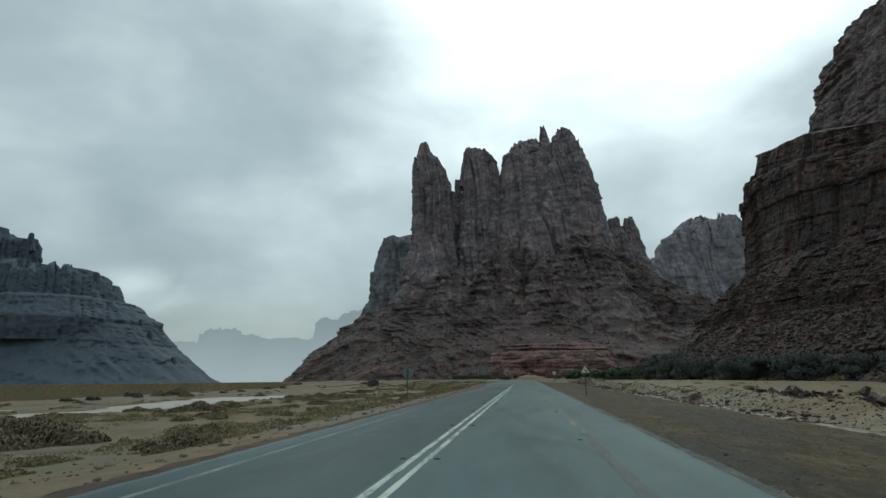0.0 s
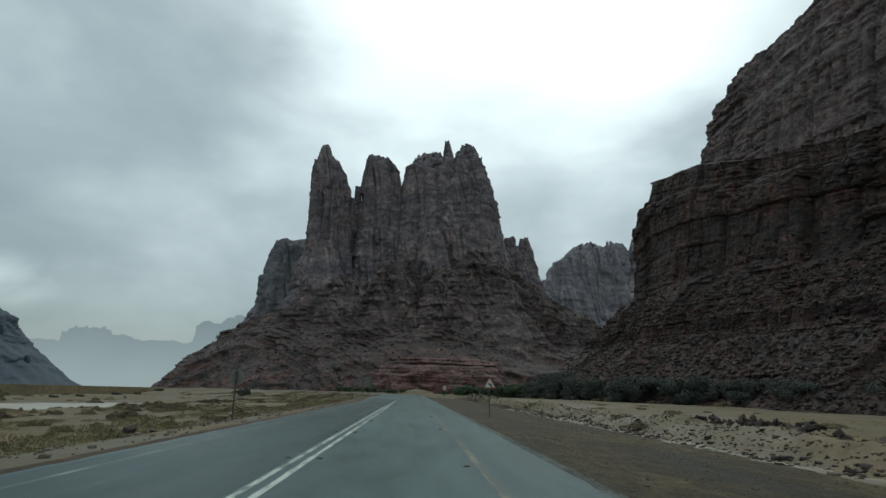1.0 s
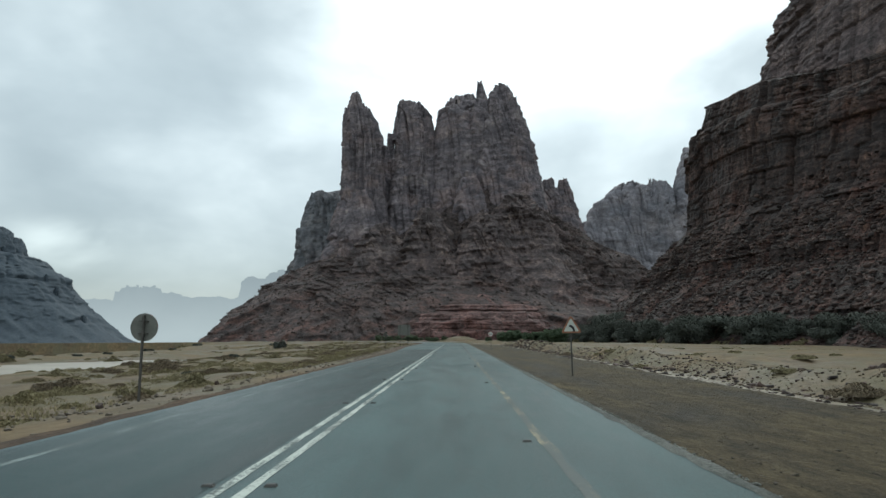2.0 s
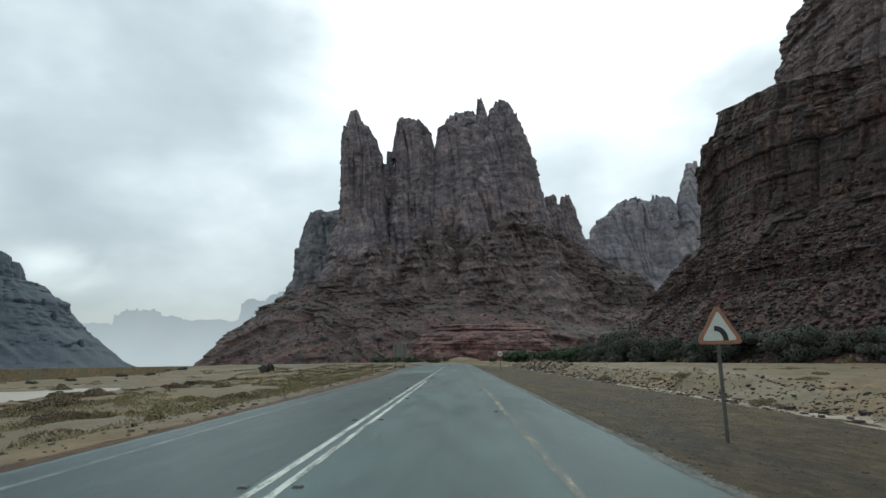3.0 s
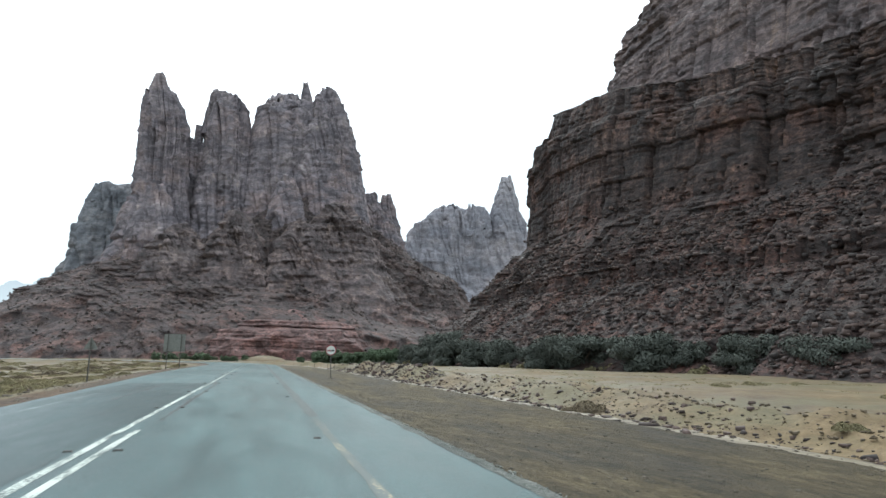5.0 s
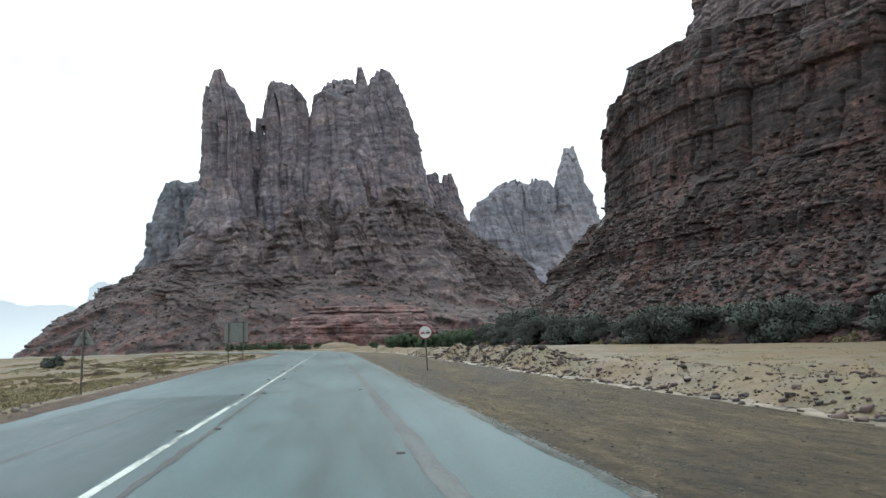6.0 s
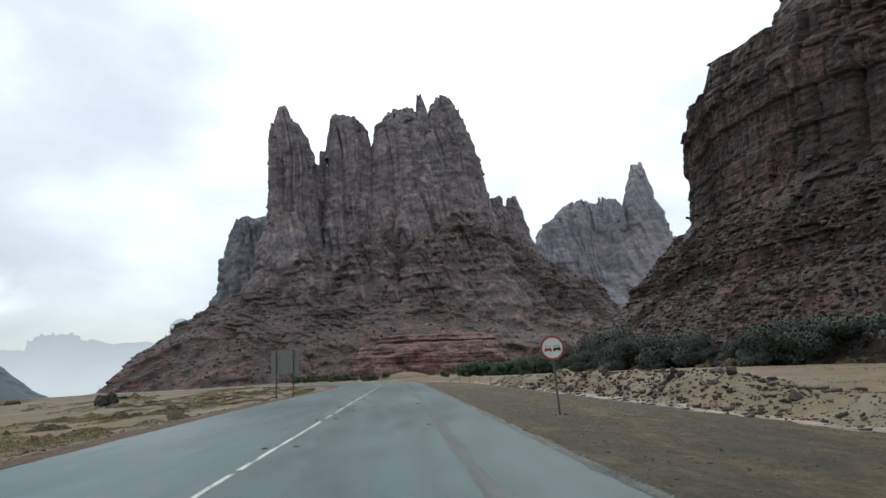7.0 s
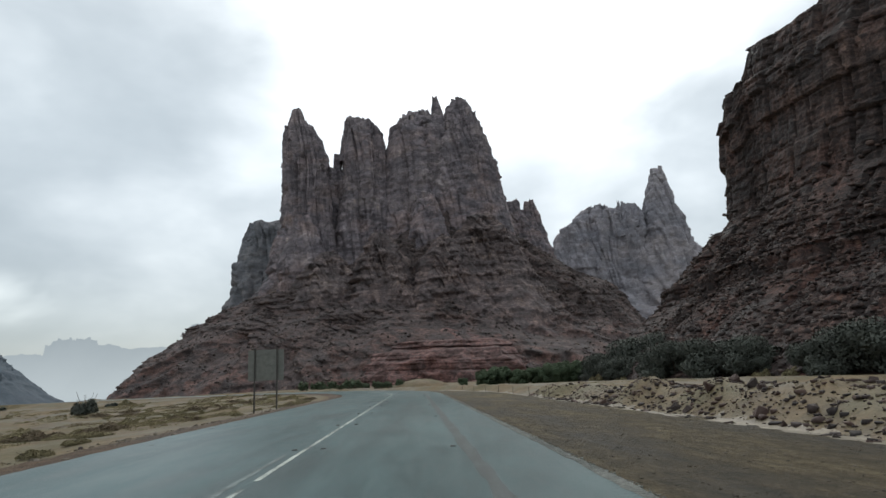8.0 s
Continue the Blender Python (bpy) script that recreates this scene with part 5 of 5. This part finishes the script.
for x, y, sz in ((16.5, 113, 0.8), (17.2, 113.6, 0.6), (16.9, 112.4, 0.5), (17.5, 112.7, 0.45), (21, 98, 0.4), (19.4, 84, 0.5)):
    boulder(x, y, sz, "dark rock lying in a small pile on the bank")
for i in range(12):
    boulder(LINE_X + rng.uniform(15.6, 19.5), rng.uniform(26, 50), 0.18 + 0.4 * rng.random() ** 2, "dark rock lying along the bank top")
for i in range(22):
    y = rng.uniform(20, 200)
    s = float(left_edge(y)) - rng.uniform(2.2, 5.5)
    boulder(LINE_X + s, y, 0.12 + 0.3 * rng.random() ** 2, "small reddish stone beside the road shoulder")
for x, y, sz in ((-12.4, 44.6, 0.95), (-11.7, 45.3, 0.5), (-34, 128, 0.6), (-30, 150, 0.5), (-46, 141, 0.6), (5.3, 138.6, 0.16), (5.7, 138.7, 0.2), (5.6, 139.1, 0.14), (5.35, 65.4, 0.12), (5.6, 65.7, 0.14)):
    boulder(x, y, sz, "small dark rock lying on bare ground")

VERGE_STONE = plain("dark_brown_gravel_stones", (0.070, 0.058, 0.042), 0.85, 0, 0.45, 3.0)
PEBBLE = plain("mixed_brown_pebbles", (0.12, 0.098, 0.074), 0.85, 0, 0.42, 3.0)


def pebbles(name, n, srange, yrange, lo, hi, seed, label, material=PEBBLE, lift=0.012):
    r = np.random.default_rng(seed)
    y = r.uniform(*yrange, n)
    x = LINE_X + r.uniform(*srange, n)
    z = ground_z(x, y) + lift
    pl = np.column_stack([x, y, z, lo * (hi / lo) ** (r.random(n) ** 2)])
    ob = scatter_blocks(name, pl, material, None, seed, label)
    return tagged(ob, label, "gravel", kind="stuff")


pebbles("gravel", 16000, (5.8, 14.5), (5, 180), 0.015, 0.06, 301, "loose stones on the gravel verge", VERGE_STONE)
pebbles("heap_stones", 1500, (15, 20.5), (137, 178), 0.06, 0.3, 304, "angular red-brown stones filling the rock heap", block_material("red_brown_stones", (0.012, 0.008, 0.007), (0.034, 0.020, 0.016), (0.090, 0.052, 0.038)))
pebbles("bank_stones", 2600, (14.8, 24), (30, 200), 0.05, 0.24, 302, "small dark stones scattered over the sand bank", RUBBLE)
pebbles("bank_clods", 15000, (14.9, 22), (20, 200), 0.03, 0.13, 307, "crumbled clods of brown sand on the bank", block_material("brown_sand_clods", (0.060, 0.045, 0.028), (0.105, 0.078, 0.048), (0.160, 0.122, 0.078)))
pebbles("shoulder_stones", 1800, (-11, -5.2), (8, 200), 0.04, 0.2, 303, "reddish stones along the road shoulder")


# ---- pale wash lines and broken edges ----
def wash_material():
    m, nt, bsdf, pos = start("pale_washed_sand")
    n1 = noise_tex(nt, scaled(nt, pos, 1.2, 0.35, 1.0), 1.0, 7.0, 0.75)
    nt.links.new(ramp(nt, n1, [(0.42, col(0.09, 0.070, 0.040)), (0.54, col(0.18, 0.148, 0.100)), (0.67, col(0.30, 0.265, 0.205))]), bsdf.inputs["Base Color"])
    bsdf.inputs["Roughness"].default_value = 0.6
    bump(nt, bsdf, n1, 0.6, 0.05)
    return m


PALE = wash_material()
tagged(strip("wash_line", 14.3, 14.95, -20, 260, 0.02, PALE, n=14, step=0.3, wobble=0.4, seed=14, follow=True), "pale washed-out sand line at the bank foot", "sand", kind="structure")
CRUMB_EDGE = verge_material("pale_broken_asphalt_lip", (0.055, 0.060, 0.054), (0.125, 0.132, 0.120), (0.215, 0.220, 0.200))
CRUMB = plain("pale_crumbled_asphalt", (0.17, 0.178, 0.16), 0.8, 0, 0.4, 2.0)
tagged(strip("asphalt_edge", 5.63, 5.85, -30, 200, 0.0045, CRUMB_EDGE, n=4, step=0.2, wobble=0.05, seed=27), "pale crumbled lip along the asphalt edge", "road edge", kind="structure")
pebbles("edge_crumbs", 14000, (5.62, 5.95), (4, 200), 0.012, 0.04, 305, "pale crumbs broken from the asphalt edge", CRUMB, 0.03)
pebbles("driftwood_debris", 1500, (14.3, 15.9), (30, 200), 0.05, 0.3, 306, "dark flood debris along the bank foot", RUBBLE)
PATCH = asphalt_material("older_dark_asphalt", 0.6, 0.16)
tagged(strip("road_patch", -4.35, -0.3, -60, 122.6, 0.0035, PATCH, n=6, step=0.6, wobble=0.05, seed=17), "older darker asphalt surface of the oncoming lane", "road surface", kind="structure")

# ---- road studs ----
STUD = plain("scuffed_road_stud", (0.045, 0.044, 0.040), 0.5, 0, 0.25, 20)


def stud():
    bm = bmesh.new()
    bmesh.ops.create_cube(bm, size=1.0, matrix=Matrix.Diagonal((0.15, 0.11, 0.03, 1)))
    for v in bm.verts:
        if v.co.z > 0:
            v.co.x *= 0.7
            v.co.y *= 0.6
    return part("road_stud", bm, STUD)


one = stud()
tagged(one, "small scuffed reflective stud on the asphalt", "road stud", group="road studs along the lines")
one.matrix_basis = pose(LINE_X - 0.36, 14, 0.015)
for k in range(27):
    for s in (-0.36, 0.36):
        if k or s > 0:
            copy_thing(one, pose(LINE_X + s, 14 + 9 * k, 0.015))
for k in range(15):
    copy_thing(one, pose(LINE_X + 3.62, 18 + 13 * k, 0.015))


# ---- signs ----
METAL = plain("weathered_grey_steel", (0.085, 0.08, 0.072), 0.6, 0.2, 0.2, 6)
BACK = plain("dull_grey_sign_back", (0.15, 0.155, 0.14), 0.7, 0.1, 0.12, 3)
SIGN_WHITE = plain("dusty_white_sign_face", (0.50, 0.53, 0.48), 0.5, 0, 0.08, 4)
SIGN_RED = plain("sign_red_border", (0.23, 0.024, 0.034), 0.5, 0, 0.12, 5)
SIGN_ORANGE = plain("faded_orange_red_border", (0.27, 0.115, 0.062), 0.55, 0, 0.15, 5)
SIGN_BLACK = plain("sign_black", (0.012, 0.012, 0.014), 0.5, 0, 0.1, 5)
SIGN_DARK_RED = plain("sign_dark_red_symbol", (0.22, 0.018, 0.03), 0.5, 0, 0.1, 5)


def slab(points, y0, y1):
    """An upright plate from an outline in x and z, between two depths; rounded by a small bevel."""
    bm = bmesh.new()
    front = [bm.verts.new((x, y0, z)) for x, z in points]
    f = bm.faces.new(front)
    out = bmesh.ops.extrude_face_region(bm, geom=[f])
    for v in [e for e in out["geom"] if isinstance(e, bmesh.types.BMVert)]:
        v.co.y = y1
    bmesh.ops.recalc_face_normals(bm, faces=bm.faces)
    return bm


def disc(r, n=48):
    return [(r * math.cos(2 * math.pi * k / n), r * math.sin(2 * math.pi * k / n)) for k in range(n)]


def rounded_triangle(r, k=0.07, n=7):
    """Outline with corners at r from the middle, point up."""
    pts = []
    for i in range(3):
        a = math.pi / 2 + i * 2 * math.pi / 3
        cx, cz = (r - 2 * k) * math.cos(a), (r - 2 * k) * math.sin(a)
        for j in range(n):
            b = a - math.pi / 3 + 2 * math.pi / 3 * j / (n - 1)
            pts.append((cx + k * math.cos(b), cz + k * math.sin(b)))
    return pts


def shifted(points, dx, dz):
    return [(x + dx, z + dz) for x, z in points]


def ring(outer, inner, y0, y1):
    """A plate with a hole: two outlines of equal count."""
    bm = bmesh.new()
    n = len(outer)
    rows = [[bm.verts.new((x, y, z)) for x, z in pts] for pts, y in ((outer, y0), (inner, y0), (inner, y1), (outer, y1))]
    for a in range(4):
        A, B = rows[a], rows[(a + 1) % 4]
        for i in range(n):
            bm.faces.new((A[i], A[(i + 1) % n], B[(i + 1) % n], B[i]))
    bmesh.ops.recalc_face_normals(bm, faces=bm.faces)
    return bm


def post(parent, height, r=0.04, below=0.3):
    bm = bmesh.new()
    bmesh.ops.create_cone(bm, cap_ends=True, segments=14, radius1=r, radius2=r, depth=height + below, matrix=pose(0, 0, (height - below) / 2))
    part("post", bm, METAL, parent, "grey steel post", smooth=False)


def clamp(parent, z, w=0.3):
    bm = bmesh.new()
    bmesh.ops.create_cube(bm, size=1.0, matrix=pose(0, -0.005, z) @ Matrix.Diagonal((w, 0.10, 0.03, 1)))
    part("bracket", bm, METAL, parent)


def ground_pose(x, y, turn=0.0, lean=0.0, tip=0.0):
    return pose(x, y, float(ground_z(x, y)), tip, lean, turn)


# bend warning
warn = thing("warning_sign", "triangular left-bend warning sign with faded orange border", "road sign", ground_pose(5.08, 64.25, -3, -0.5))
H = 2.36
post(warn, 2.66)
tri = shifted(rounded_triangle(0.585), 0.02, H)
board = part("board", slab(tri, -0.075, -0.05), BACK, warn, "grey triangular board")
part("face", slab(shifted(rounded_triangle(0.50), 0.02, H), -0.079, -0.0765), SIGN_WHITE, board, "dusty white face")
part("border", ring(tri, shifted(rounded_triangle(0.435, 0.04), 0.02, H), -0.085, -0.0755), SIGN_ORANGE, board, "faded orange-red border")
arc = [(0.16 - 0.19 * (1 - math.cos(a)), -0.17 + 0.27 * math.sin(a)) for a in [k * math.pi / 2 / 10 for k in range(11)]]
arc = [(0.13, -0.20)] + [(x - 0.03, z) for x, z in arc] + [(-0.10, 0.10)]
left_side, right_side = [], []
for i, (x, z) in enumerate(arc):
    x0, z0 = arc[max(0, i - 1)]
    x1, z1 = arc[min(len(arc) - 1, i + 1)]
    l = math.hypot(x1 - x0, z1 - z0)
    nx_, nz_ = -(z1 - z0) / l * 0.055, (x1 - x0) / l * 0.055
    left_side.append((x + nx_, z + nz_))
    right_side.append((x - nx_, z - nz_))
part("arrow", slab(shifted(left_side + right_side[::-1], 0.02, H - 0.06), -0.084, -0.0797), SIGN_BLACK, board, "black curved arrow")
clamp(warn, H - 0.45, 0.22)
clamp(warn, H + 0.15, 0.2)

# no overtaking
nop = thing("no_overtaking_sign", "round red-bordered no-overtaking sign with two cars", "road sign", ground_pose(5.5, 138.8, -4, -2.0))
H = 2.42
post(nop, 2.75, 0.042)
board = part("board", slab(shifted(disc(0.45), 0, H), -0.08, -0.052), BACK, nop, "grey round board")
part("face", slab(shifted(disc(0.42), 0, H), -0.084, -0.0815), SIGN_WHITE, board, "dusty white face")
part("border", ring(shifted(disc(0.45), 0, H), shifted(disc(0.375), 0, H), -0.09, -0.0805), SIGN_RED, board, "dark red border")
for name, cx, m in (("red_car", -0.165, SIGN_DARK_RED), ("black_car", 0.165, SIGN_BLACK)):
    o = shifted([(-0.115, -0.02), (-0.115, -0.075), (-0.105, -0.105), (-0.07, -0.105), (-0.065, -0.08), (0.065, -0.08), (0.07, -0.105), (0.105, -0.105), (0.115, -0.075), (0.115, -0.02), (0.09, 0.0), (-0.09, 0.0)], 0, 0)
    o = [(cx + 1.2 * x, H - 0.01 + 1.2 * z) for x, z in o]
    car = part(name, slab(o, -0.088, -0.0843), m, board)
    part("roof", ring(shifted([(-0.102, 0.0), (-0.084, 0.092), (0.084, 0.092), (0.102, 0.0)], cx, H - 0.01), shifted([(-0.080, 0.008), (-0.067, 0.073), (0.067, 0.073), (0.080, 0.008)], cx, H - 0.01), -0.088, -0.0843), m, car)
clamp(nop, H - 0.2, 0.2)
clamp(nop, H + 0.2, 0.2)

# backs of signs for oncoming traffic
tri_back = thing("warning_sign", "triangular warning sign seen from its grey back", "road sign", ground_pose(-11.2, 129.55, 178, 0))
H = 2.38
post(tri_back, 2.9, 0.045)
tri = shifted(rounded_triangle(0.54), 0, H)
board = part("board", slab(tri, -0.075, -0.05), BACK, tri_back, "dull grey triangular board")
part("border", ring(tri, shifted(rounded_triangle(0.385, 0.035), 0, H), -0.082, -0.0755), SIGN_ORANGE, board)
clamp(tri_back, H - 0.18, 0.4)
clamp(tri_back, H + 0.12, 0.25)

round_back = thing("prohibition_sign", "round road sign seen from its dull grey back", "road sign", ground_pose(-10.8, 54.0, 178, 0.0))
H = 2.38
post(round_back, 2.78, 0.045)
board = part("board", slab(shifted(disc(0.46), 0, H), -0.08, -0.052), BACK, round_back, "dull grey round board")
part("border", ring(shifted(disc(0.46), 0, H), shifted(disc(0.385), 0, H), -0.09, -0.0805), SIGN_RED, board)
clamp(round_back, H - 0.2, 0.3)
clamp(round_back, H + 0.2, 0.3)

info = thing("information_board", "large grey road board on two posts seen from behind", "road sign", ground_pose(-13.0, 187, 0))
for dx in (-0.94, 0.94):
    bm = bmesh.new()
    bmesh.ops.create_cube(bm, size=1.0, matrix=pose(dx, -0.06, 2.45) @ Matrix.Diagonal((0.11, 0.11, 5.7, 1)))
    bmesh.ops.bevel(bm, geom=list(bm.edges), offset=0.012, segments=1)
    part("post", bm, plain("dark_steel_post", (0.06, 0.055, 0.05), 0.6, 0.3, 0.2, 4), info, "dark square steel post")
part("board", slab([(-1.5, 2.55), (1.5, 2.55), (1.5, 5.15), (-1.5, 5.15)], 0.0, 0.04), BACK, info, "plain grey board back")
for z in (2.9, 3.85, 4.8):
    bm = bmesh.new()
    bmesh.ops.create_cube(bm, size=1.0, matrix=pose(0, -0.02, z) @ Matrix.Diagonal((2.9, 0.04, 0.08, 1)))
    part("rail", bm, BACK, info)

# slim stakes along the verge
STAKE = plain("weathered_wooden_stake", (0.12, 0.10, 0.08), 0.85, 0, 0.2, 8)
bm = bmesh.new()
bmesh.ops.create_cone(bm, cap_ends=True, segments=8, radius1=0.04, radius2=0.03, depth=1.1, matrix=pose(0, 0, 0.4))
stake = part("stake", bm, STAKE)
tagged(stake, "short weathered stake beside the verge", "stake", group="stakes along the verge")
stake.matrix_basis = ground_pose(11.4, 188, 0, 3)
for k in range(1, 7):
    copy_thing(stake, ground_pose(11.4 - 0.1 * k * k, 188 + 9 * k, 40 * k, (-1) ** k * 4))

# low sand mound where the road meets the mountain
mound_x, mound_y = np.meshgrid(np.linspace(-12, 14, 40), np.linspace(366, 384, 28))
rr = np.clip(1 - ((mound_x - 1) / 12) ** 2 - ((mound_y - 375) / 8.5) ** 2, 0, 1)
mz = -0.9 + 2.9 * rr ** 0.8 + 0.35 * rr * fbm(mound_x / 3, mound_y / 3, 0.2, 5, 3)
tagged(grid_mesh("sand_mound", np.stack([mound_x, mound_y, mz], -1), GROUND), "low pale sand mound beyond the road bend", "mound")

# the nearest fallen blocks at the foot of the cliff
rng = np.random.default_rng(91)
block_meshes = [stone_mesh(400 + k) for k in range(8)]
for me in block_meshes:
    me.name = "fallen_block"
    me.materials.append(STONE)
for x, y, z, s in near_blocks:
    ob = new("fallen_block", block_meshes[int(rng.integers(0, 8))])
    ob.parent = east_cliff
    ob.matrix_basis = pose(x, y, z, rng.uniform(-25, 25), rng.uniform(-25, 25), rng.uniform(0, 360)) @ Matrix.Diagonal((1.25 * s, 1.0 * s, 0.6 * s, 1))
